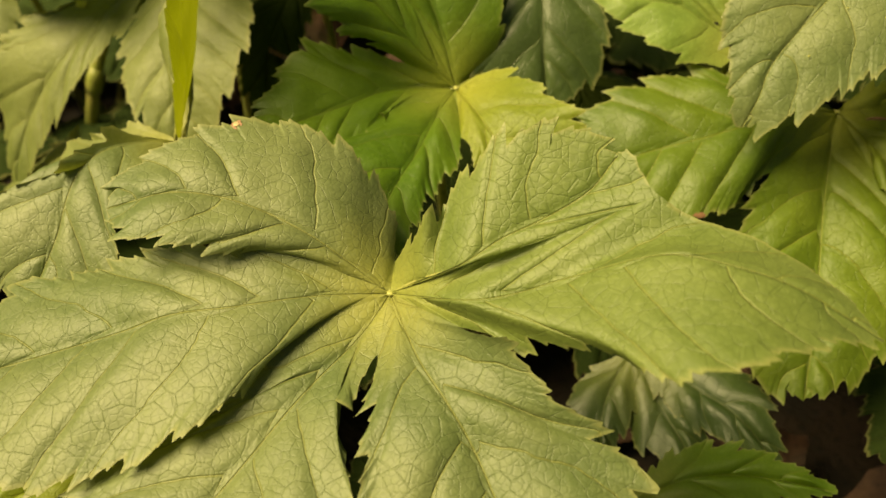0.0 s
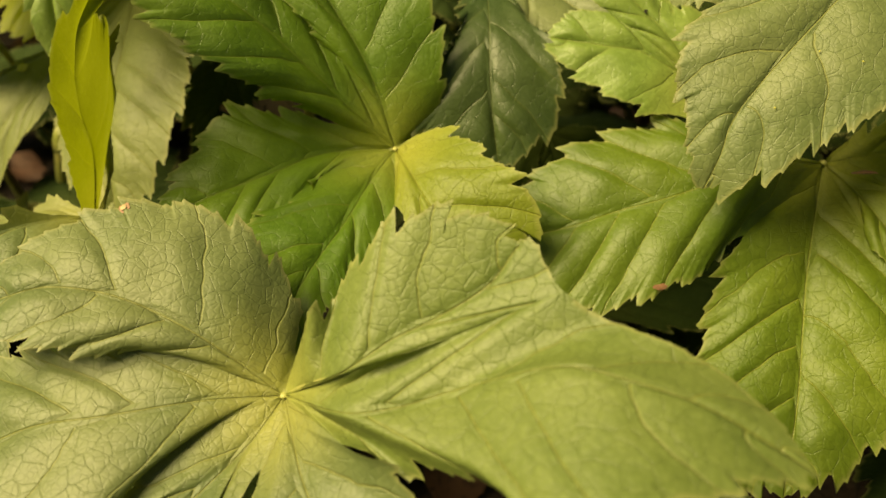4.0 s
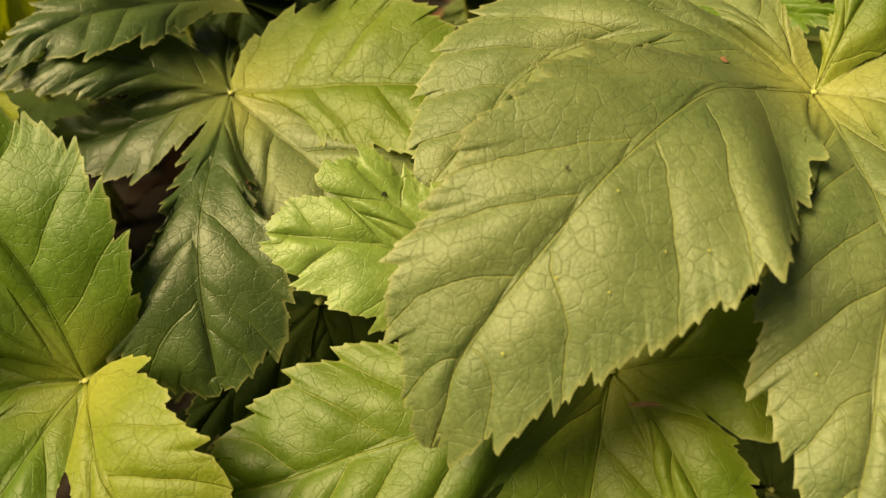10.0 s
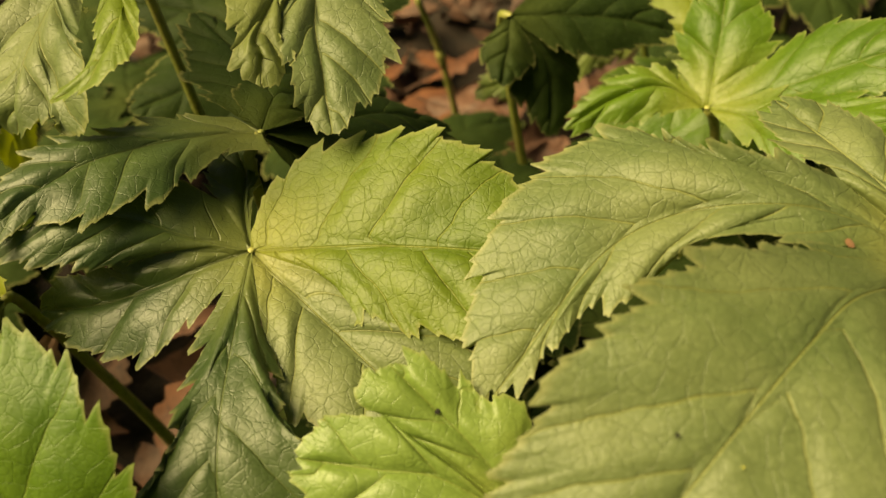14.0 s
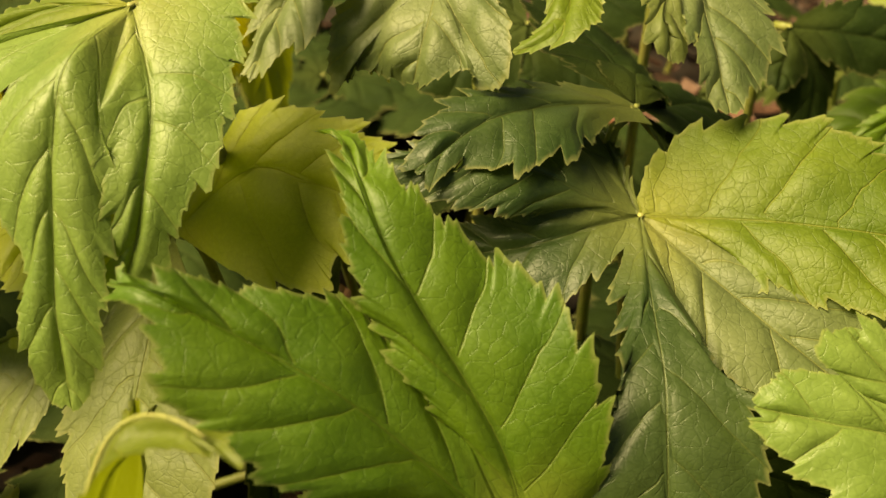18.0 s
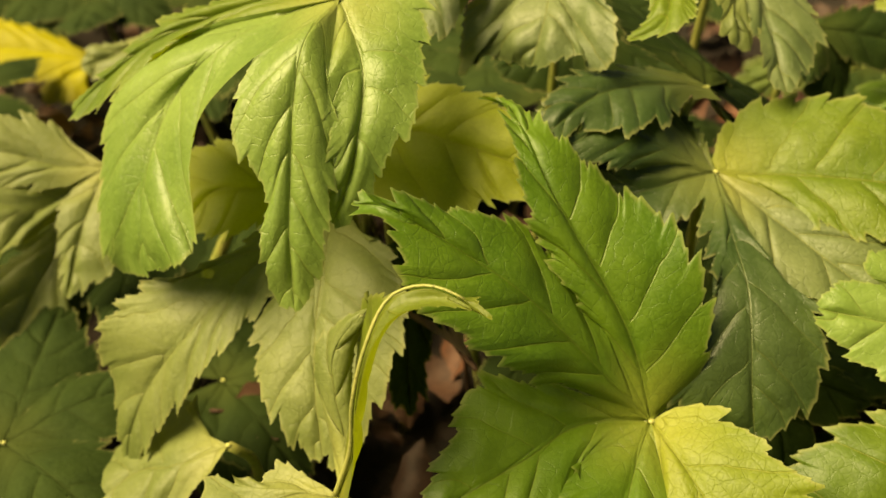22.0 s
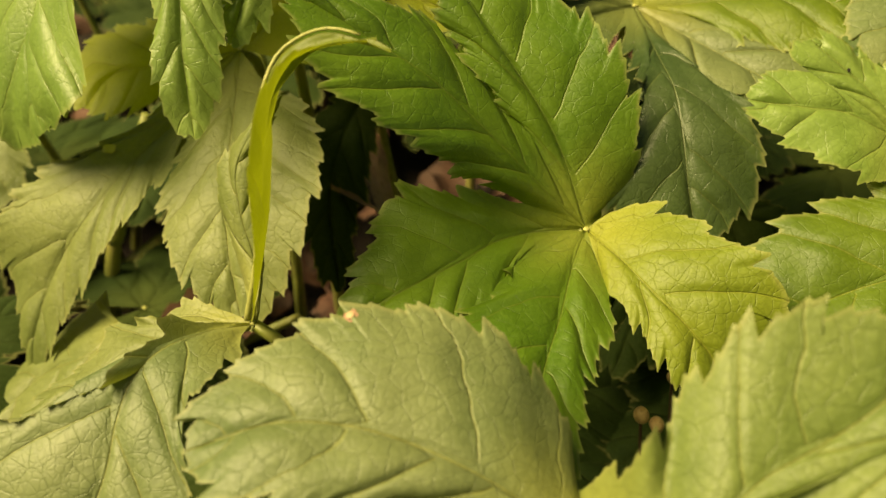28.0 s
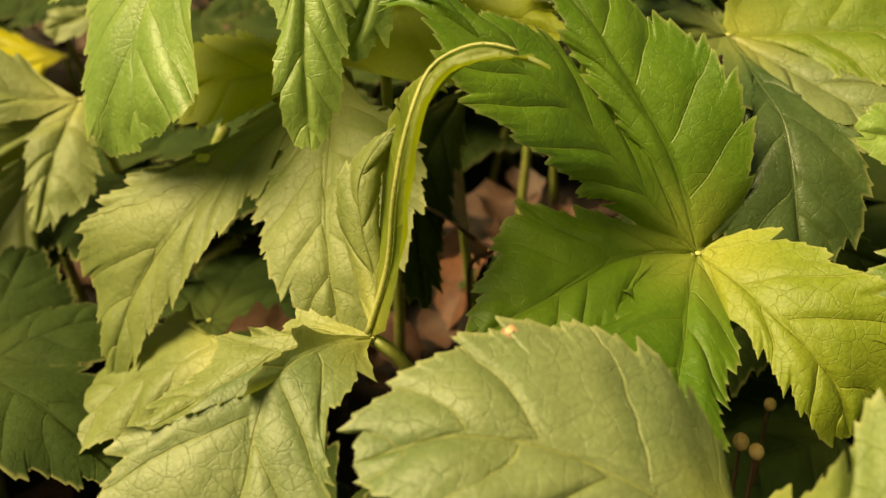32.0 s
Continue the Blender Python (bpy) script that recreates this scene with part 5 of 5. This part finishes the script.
# this leaf's colour carries the shade it stands in
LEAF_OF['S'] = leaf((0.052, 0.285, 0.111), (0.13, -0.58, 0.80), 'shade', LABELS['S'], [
    dict(rib=[(-0.012, -0.009, -0.006), (-0.026, -0.020, -0.012), (-0.042, -0.036, -0.023)], left=(2.4, 3.9, 6.4, 9.0, 9.8, 9.0, 6.7, 2.9), right=(2.2, 3.6, 5.8, 8.2, 8.9, 8.2, 6.1, 2.7)),
    dict(rib=[(0.004, -0.010, -0.011), (0.007, -0.020, -0.021), (0.007, -0.031, -0.035)], left=(2.9, 4.7, 7.6, 10.7, 11.7, 10.7, 7.9, 3.5), right=(2.5, 4.1, 6.6, 9.4, 10.2, 9.4, 6.9, 3.1)),
    dict(rib=[(0.012, -0.002, -0.005), (0.025, -0.004, -0.009), (0.039, -0.005, -0.015)], left=(1.8, 2.9, 4.7, 6.6, 7.2, 6.6, 4.9, 2.1), right=(2.9, 4.6, 7.5, 10.6, 11.5, 10.6, 7.8, 3.4)),
])
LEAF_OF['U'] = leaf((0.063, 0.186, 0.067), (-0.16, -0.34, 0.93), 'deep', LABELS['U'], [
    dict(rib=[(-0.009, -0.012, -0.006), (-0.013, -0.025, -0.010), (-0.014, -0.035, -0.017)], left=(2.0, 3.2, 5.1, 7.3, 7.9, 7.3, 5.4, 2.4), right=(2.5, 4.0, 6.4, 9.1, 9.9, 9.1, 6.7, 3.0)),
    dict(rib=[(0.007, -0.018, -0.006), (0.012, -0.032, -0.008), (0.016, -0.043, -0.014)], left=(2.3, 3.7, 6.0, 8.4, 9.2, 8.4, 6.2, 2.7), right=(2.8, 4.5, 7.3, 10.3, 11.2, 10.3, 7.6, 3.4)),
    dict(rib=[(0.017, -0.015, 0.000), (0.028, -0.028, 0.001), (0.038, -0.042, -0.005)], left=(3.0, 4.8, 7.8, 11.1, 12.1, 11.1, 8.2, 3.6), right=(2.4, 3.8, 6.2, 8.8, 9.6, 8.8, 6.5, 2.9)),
])
LEAF_OF['V'] = leaf((0.049, 0.126, 0.070), (-0.04, -0.31, 0.95), 'green', LABELS['V'], [
    dict(rib=[(0.020, 0.007, 0.004), (0.038, 0.007, 0.005), (0.059, 0.002, 0.005)], left=(1.8, 2.9, 4.7, 6.7, 7.3, 6.7, 5.0, 2.2), right=(1.8, 2.9, 4.7, 6.7, 7.3, 6.7, 5.0, 2.2)),
])
LEAF_OF['W'] = leaf((-0.085, 0.139, 0.078), (-0.10, 0.18, 0.98), 'lime', LABELS['W'], [
    dict(rib=[(-0.013, -0.007, 0.002), (-0.022, -0.012, 0.002), (-0.034, -0.019, 0.005)], left=(1.5, 2.3, 3.8, 5.4, 5.8, 5.4, 4.0, 1.8), right=(2.1, 3.4, 5.5, 7.8, 8.4, 7.8, 5.7, 2.5)),
])
# coloured dark for the shade behind the curled lobe
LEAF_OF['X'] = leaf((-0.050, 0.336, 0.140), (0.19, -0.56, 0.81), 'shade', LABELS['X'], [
    dict(rib=[(-0.012, -0.012, -0.013), (-0.019, -0.037, -0.027), (-0.017, -0.062, -0.048)], left=(2.6, 4.1, 6.7, 9.4, 10.2, 9.4, 7.0, 3.1), right=(3.2, 5.0, 8.2, 11.6, 12.6, 11.6, 8.6, 3.8), puff=0.5),
])
LEAF_OF['Y'] = leaf((-0.114, 0.47, 0.19), (0.61, -0.39, 0.69), 'yellow', LABELS['Y'], [
    dict(rib=[(-0.0068, -0.0213, -0.0163), (-0.0018, -0.0374, -0.0312), (0.0023, -0.0526, -0.0480)],
         left=[(0.0118, -0.0094, -0.0227), (0.0116, -0.0267, -0.0351), (0.0086, -0.0441, -0.0467)],
         right=[(-0.0156, -0.0256, -0.0118), (-0.0122, -0.0423, -0.0258), (-0.0052, -0.0504, -0.0388)], big=0.4),
    dict(rib=[(0.0148, -0.0094, -0.0371), (0.0152, -0.0190, -0.0545), (0.0209, -0.0351, -0.0743)],
         left=[(0.0229, -0.0004, -0.0420), (0.0220, -0.0113, -0.0592), (0.0223, -0.0249, -0.0696)],
         right=[(0.0066, -0.0230, -0.0393), (0.0077, -0.0327, -0.0537), (0.0137, -0.0362, -0.0647)], mat='olive', big=0.4),
])
# shade at the back is put into this leaf's colour
LEAF_OF['Z'] = leaf((0.103, 0.441, 0.157), (0.17, -0.67, 0.73), 'shade_dark', LABELS['Z'], [
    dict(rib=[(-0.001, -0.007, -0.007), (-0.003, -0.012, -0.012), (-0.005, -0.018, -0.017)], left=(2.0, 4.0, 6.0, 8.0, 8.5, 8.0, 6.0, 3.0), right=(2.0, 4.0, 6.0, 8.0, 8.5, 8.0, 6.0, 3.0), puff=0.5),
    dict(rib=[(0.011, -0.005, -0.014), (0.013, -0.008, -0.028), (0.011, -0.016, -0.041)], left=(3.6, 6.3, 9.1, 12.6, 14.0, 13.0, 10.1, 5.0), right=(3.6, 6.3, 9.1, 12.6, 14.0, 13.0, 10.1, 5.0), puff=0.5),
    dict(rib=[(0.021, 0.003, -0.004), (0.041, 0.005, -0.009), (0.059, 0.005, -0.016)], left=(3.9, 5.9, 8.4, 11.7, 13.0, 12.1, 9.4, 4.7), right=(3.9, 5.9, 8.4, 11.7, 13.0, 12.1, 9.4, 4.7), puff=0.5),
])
LEAF_OF['G'] = leaf((0.180, 0.442, 0.129), (-0.18, -0.39, 0.90), 'green', LABELS['G'], [
    dict(rib=[(-0.015, -0.002, -0.006), (-0.033, -0.003, -0.011), (-0.056, -0.005, -0.018)], left=(4.4, 7.7, 11.1, 15.3, 17.0, 15.8, 12.2, 6.1), right=(4.4, 7.7, 11.1, 15.3, 17.0, 15.8, 12.2, 6.1), puff=0.5),
    dict(rib=[(-0.004, 0.020, 0.008), (-0.012, 0.038, 0.014), (-0.025, 0.057, 0.015)], left=(4.5, 6.8, 9.8, 13.5, 15.0, 14.0, 10.8, 5.4), right=(4.5, 6.8, 9.8, 13.5, 15.0, 14.0, 10.8, 5.4), puff=0.5, mat='lime'),
    dict(rib=[(-0.003, -0.019, -0.012), (-0.014, -0.034, -0.021), (-0.022, -0.046, -0.033)], left=(4.5, 6.8, 9.8, 13.5, 15.0, 14.0, 10.8, 5.4), right=(4.5, 6.8, 9.8, 13.5, 15.0, 14.0, 10.8, 5.4), puff=0.5),
])
# darkened in colour for the shade below the hanging leaves
LEAF_OF['T'] = leaf((0.007, 0.455, 0.152), (0.10, -0.46, 0.88), 'shade_dark', LABELS['T'], [
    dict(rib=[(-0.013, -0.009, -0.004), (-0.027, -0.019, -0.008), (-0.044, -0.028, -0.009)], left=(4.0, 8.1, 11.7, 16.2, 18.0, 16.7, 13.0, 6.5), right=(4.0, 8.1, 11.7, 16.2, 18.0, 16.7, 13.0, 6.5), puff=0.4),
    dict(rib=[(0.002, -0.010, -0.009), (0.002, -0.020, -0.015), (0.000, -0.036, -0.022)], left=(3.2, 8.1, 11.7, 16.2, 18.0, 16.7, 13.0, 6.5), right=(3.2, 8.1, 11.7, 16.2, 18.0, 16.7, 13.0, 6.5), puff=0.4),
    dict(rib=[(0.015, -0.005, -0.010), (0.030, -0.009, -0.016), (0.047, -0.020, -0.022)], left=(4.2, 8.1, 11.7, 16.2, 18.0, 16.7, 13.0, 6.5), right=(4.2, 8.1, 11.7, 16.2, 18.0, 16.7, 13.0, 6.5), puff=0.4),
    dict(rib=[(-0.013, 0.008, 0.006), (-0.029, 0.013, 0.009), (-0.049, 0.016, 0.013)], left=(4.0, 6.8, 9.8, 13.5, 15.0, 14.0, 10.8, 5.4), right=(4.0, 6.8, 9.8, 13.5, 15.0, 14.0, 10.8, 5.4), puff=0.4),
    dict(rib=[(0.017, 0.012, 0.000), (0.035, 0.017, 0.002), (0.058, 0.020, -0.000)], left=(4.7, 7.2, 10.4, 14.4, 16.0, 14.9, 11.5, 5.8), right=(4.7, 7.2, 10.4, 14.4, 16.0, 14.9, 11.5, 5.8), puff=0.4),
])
LEAF_OF['L'] = leaf((-0.212, 0.5, 0.124), (0.1, -0.6, 0.8), 'pale', LABELS['L'], [
    dict(rib=[(-0.0107, -0.0064, -0.0034), (-0.0255, -0.0143, -0.0076), (-0.0394, -0.0209, -0.0108)],
         left=[(-0.0085, -0.0124, -0.0082), (-0.0217, -0.0201, -0.0124), (-0.0327, -0.0231, -0.0132)],
         right=[(-0.0045, 0.0007, 0.0011), (-0.0179, -0.0072, -0.0032), (-0.0345, -0.0117, -0.0044)]),
])
# ---- leaves end ----

# ---- low leaves, with the shade put into their colour ----
def low_leaf(height, reach, seed):
    rng = np.random.default_rng(seed)
    spread = []
    for k in range(5):
        a = radians(-150 + 60 * k + rng.uniform(-8, 8))
        r = reach * rng.uniform(0.8, 1.1)
        w = 1000 * r * rng.uniform(0.26, 0.32)
        sag = rng.uniform(-0.3, 0.05) * r
        widths = tuple(w * f for f in (0.25, 0.4, 0.65, 0.92, 1.0, 0.92, 0.68, 0.3))
        spread.append(dict(rib=[(0.5 * r * math.cos(a), 0.5 * r * math.sin(a), 0.03 * r), (r * math.cos(a), r * math.sin(a), sag)], left=widths, right=widths, puff=0.6))
    return leaf((0.0, 0.0, height), (0.05, -0.1, 0.99), "shade", "green leaf under the clump, coloured dark for shade", spread, foot=(0.0, 0.015, 0.0))


def undergrowth():
    rng = np.random.default_rng(12)
    kinds = [low_leaf(0.05, 0.065, 1), low_leaf(0.03, 0.055, 2), low_leaf(0.075, 0.07, 3)]
    clear = [*SCATTER[9:], (-0.06, 0.44), (-0.05, 0.38), (0.02, 0.215), (0.10, 0.62), (0.02, 0.60), (0.12, 0.15), (0.15, 0.12), (0.09, 0.17), (-0.30, 0.59), (-0.34, 0.56), (-0.28, 0.5), (-0.36, 0.6), (-0.25, 0.52)]
    used, spots = 0, []
    while used < 120:
        x, y = rng.uniform(-0.4, 0.38), rng.uniform(0.1, 0.7)
        if any(math.hypot(x - a, y - b) < 0.05 for a, b in clear) or any(math.hypot(x - a, y - b) < 0.036 for a, b in spots):
            used += 0.05
            continue
        m = pose(x, y, 0, 0, 0, rng.uniform(0, 360))
        if used < 3:
            kinds[int(used)].matrix_basis = m
        else:
            copy_thing(kinds[len(spots) % 3], m)
        spots.append((x, y))
        used = len(spots) if used < 3 else used + 1


undergrowth()


def added_outer_leaves():
    """Unseen leaves added round the walk: a ring to block sky light, then filler."""
    rng = np.random.default_rng(21)
    kinds = []
    for seed, mat in ((5, "green"), (6, "sage"), (7, "fresh")):
        spread = []
        for k in range(6):
            a, r = radians(-150 + 54 * k + rng.uniform(-6, 6)), rng.uniform(0.085, 0.11)
            w = 1000 * r * rng.uniform(0.22, 0.27)
            widths = tuple(w * f for f in (0.25, 0.4, 0.65, 0.92, 1.0, 0.92, 0.68, 0.3))
            spread.append(dict(rib=[(0.5 * r * math.cos(a), 0.5 * r * math.sin(a), 0.012), (r * math.cos(a), r * math.sin(a), rng.uniform(-0.03, 0.0))], left=widths, right=widths, puff=0.6))
        kinds.append(leaf((0.0, 0.0, 0.13 + 0.02 * len(kinds)), (0.0, -0.1, 0.99), mat, "added toothed leaf out of view round the clump", spread, foot=(0.0, 0.015, 0.0)))
    spots = [(-0.52 - 0.09 * (k % 2), 0.02 + 0.085 * k) for k in range(9)] + [(0.36 + 0.08 * (k % 2), 0.0 + 0.09 * k) for k in range(8)]
    spots += [(-0.55 + 0.13 * k, 0.92 + 0.06 * (k % 2)) for k in range(9)] + [(-0.3 + 0.13 * k, -0.14 - 0.05 * (k % 2)) for k in range(5)]
    # the rest of the bed, out of the way of the walk
    tries = 0
    while len(spots) < 150 and tries < 4000:
        tries += 1
        x, y = rng.uniform(-1.1, 1.1), rng.uniform(-0.6, 1.6)
        inside = -0.5 < x < 0.36 and -0.1 < y < 0.9
        if not inside and all(math.hypot(x - a, y - b) > 0.115 for a, b in spots):
            spots.append((x, y))
    for k, (x, y) in enumerate(spots):
        m = pose(x, y, 0, 0, 0, rng.uniform(0, 360))
        if k < 3:
            kinds[k].matrix_basis = m
        else:
            copy_thing(kinds[k % 3], m)


added_outer_leaves()

# ---- marks on the leaves and small things between them ----
RUST = plain_material("rusty_spot", (0.24, 0.12, 0.065), (0.33, 0.18, 0.105), 400.0, 0.6, 0.0001)
BRUISE = plain_material("pale_scar", (0.42, 0.27, 0.14), (0.5, 0.36, 0.2), 400.0, 0.6, 0.0001)
GALL = plain_material("yellow_fleck", (0.36, 0.36, 0.06), (0.42, 0.4, 0.1), 400.0, 0.6, 0.0001)
HOLE = plain_material("eaten_hole", (0.01, 0.01, 0.006), (0.015, 0.014, 0.008), 400.0, 0.9, 0.0001)


def mark(key, place, size, mat, name, label, stretch=1.0, lift=0.0):
    """A small uneven fleck lying on the nearest lobe of a leaf."""
    place, best = Vector(place), None
    thing = LEAF_OF[key]
    for child in thing.children:
        if not child.name.startswith("lobe"):
            continue
        count = len(child.data.vertices)
        co = np.empty(count * 3, dtype=np.float32)
        child.data.vertices.foreach_get("co", co)
        gap = np.linalg.norm(co.reshape(-1, 3) - np.array(place - thing.location), axis=1)
        i = int(gap.argmin())
        if best is None or gap[i] < best[0]:
            best = (gap[i], child, i)
    _, child, i = best
    vertex = child.data.vertices[i]
    normal = vertex.normal if vertex.normal.z > 0 else -vertex.normal
    turn = normal.to_track_quat("Z", "Y").to_matrix()
    rng = np.random.default_rng(i)
    ring = []
    for k in range(14):
        a = 2 * math.pi * k / 14
        r = size * rng.uniform(0.8, 1.15)
        ring.append(vertex.co + turn @ Vector((r * stretch * math.cos(a), r * math.sin(a), 0.0007 + lift)))
    points = [tuple(vertex.co + turn @ Vector((0, 0, 0.0009 + lift)))] + [tuple(q) for q in ring]
    part(name, mesh_of(name, points, [(0, 1 + k, 1 + (k + 1) % 14) for k in range(14)], [mat]), child, label)


mark("A", (-0.0530, 0.1844, 0.1525), 0.0015, RUST, "spot", "small pinkish brown scar")
mark("A", (-0.0530, 0.1844, 0.1525), 0.0008, BRUISE, "spot", "pale middle of a scar", lift=0.0004)
mark("E", (0.161, 0.292, 0.170), 0.001, RUST, "spot", "rusty orange spot", 1.5)
mark("E", (0.121, 0.244, 0.186), 0.0004, HOLE, "hole", "tiny eaten hole")
mark("M", (0.080, 0.270, 0.161), 0.0006, HOLE, "hole", "tiny eaten hole")
mark("M", (0.090, 0.257, 0.149), 0.0008, HOLE, "hole", "tiny eaten hole")
mark("C", (0.078, 0.193, 0.119), 0.0009, RUST, "scrap", "tiny brown scrap", 2.2)
mark("H", (-0.136, 0.292, 0.143), 0.0016, GALL, "spot", "yellowish fleck", 1.8)
for fleck in ((0.131, 0.241, 0.177), (0.138, 0.230, 0.172), (0.117, 0.228, 0.168), (0.127, 0.223, 0.167), (0.106, 0.219, 0.157), (0.146, 0.228, 0.174), (0.166, 0.210, 0.156)):
    mark("E", fleck, 0.00027, GALL, "fleck", "tiny yellow fleck")

tip = Vector((-0.169, 0.263, 0.072)) - LEAF_OF["H"].location
line, _ = spline([tuple(tip), tuple(tip + Vector((0.0012, -0.002, -0.004))), tuple(tip + Vector((0.004, -0.003, -0.007)))], 12)
part("withered_tip", tube("withered_tip", line, np.linspace(0.0012, 0.0004, 12), HOLE, 6), LEAF_OF["H"], "dark withered tip of a lobe")


def seed_husk(x, y, z, size):
    """A tan husk on a thin stem."""
    thing = tagged(new("seed_husk"), "small tan seed husk on a thin dry stem", "seed husk", "seed husks between the leaves")
    thing.location = (x, y, 0.0)
    ball = bmesh.new()
    bmesh.ops.create_icosphere(ball, subdivisions=3, radius=size)
    for q in ball.verts:
        q.co *= 1 + 0.12 * noise.noise(q.co * 500)
        q.co.z *= 1.25
        if q.co.z > size:
            q.co.z -= 0.6 * (q.co.z - size)
    bmesh.ops.translate(ball, vec=(0, 0, z), verts=ball.verts)
    data = bpy.data.meshes.new("husk")
    ball.to_mesh(data)
    ball.free()
    data.materials.append(TAN)
    data.polygons.foreach_set("use_smooth", np.ones(len(data.polygons), dtype=bool))
    part("husk", data, thing)
    line, _ = spline([(0, 0, z - size), (0.003, 0.002, 0.5 * z), (-0.002, 0.004, -0.008)], 16)
    part("stem", tube("stem", line, np.linspace(0.0005, 0.0008, 16), LITTER, 6), thing)



def plant_stem(points, thick):
    """A bare green stem between the leaves, standing in the soil, with a swollen joint."""
    thing = tagged(new("plant_stem"), "dull green bare plant stem rising from the soil", "stem", "stems between the leaves")
    thing.location = points[0]
    line, _ = spline([tuple(Vector(q) - Vector(points[0])) for q in points], 30)
    part("stalk", tube("stalk", line, np.linspace(thick, 0.75 * thick, 30), STALK, 10), thing)
    part("joint", tube("joint", line[17:21], np.array((0.9, 1.15, 1.15, 0.9)) * thick, STALK, 10), thing, "slightly swollen joint of the stem")


plant_stem([(-0.182, 0.352, -0.012), (-0.176, 0.348, 0.03), (-0.162, 0.345, 0.075), (-0.14, 0.352, 0.12)], 0.0034)
plant_stem([(-0.245, 0.315, -0.012), (-0.225, 0.33, 0.024), (-0.19, 0.352, 0.034), (-0.15, 0.38, 0.05)], 0.0042)
plant_stem([(0.072, 0.585, -0.012), (0.07, 0.58, 0.03), (0.066, 0.572, 0.075), (0.06, 0.56, 0.11)], 0.0022)
plant_stem([(-0.175, 0.335, -0.012), (-0.165, 0.331, 0.026), (-0.127, 0.316, 0.032), (-0.09, 0.318, 0.045)], 0.0024)
seed_husk(0.019, 0.220, 0.084, 0.0022)
seed_husk(0.023, 0.218, 0.082, 0.0021)
seed_husk(0.030, 0.230, 0.088, 0.0017)

sliver = tagged(new("dry_sliver"), "thin orange brown dry sliver lying on a leaf", "plant scrap")
sliver.location = (0.135, 0.222, 0.134)
line, _ = spline([(-0.0034, 0.0005, 0.0), (0, 0, 0.0006), (0.0034, -0.0002, 0.0003)], 12)
part("body", tube("body", line, np.concatenate([np.linspace(0.0003, 0.0006, 6), np.linspace(0.0006, 0.0002, 6)]), RUST, 6), sliver)
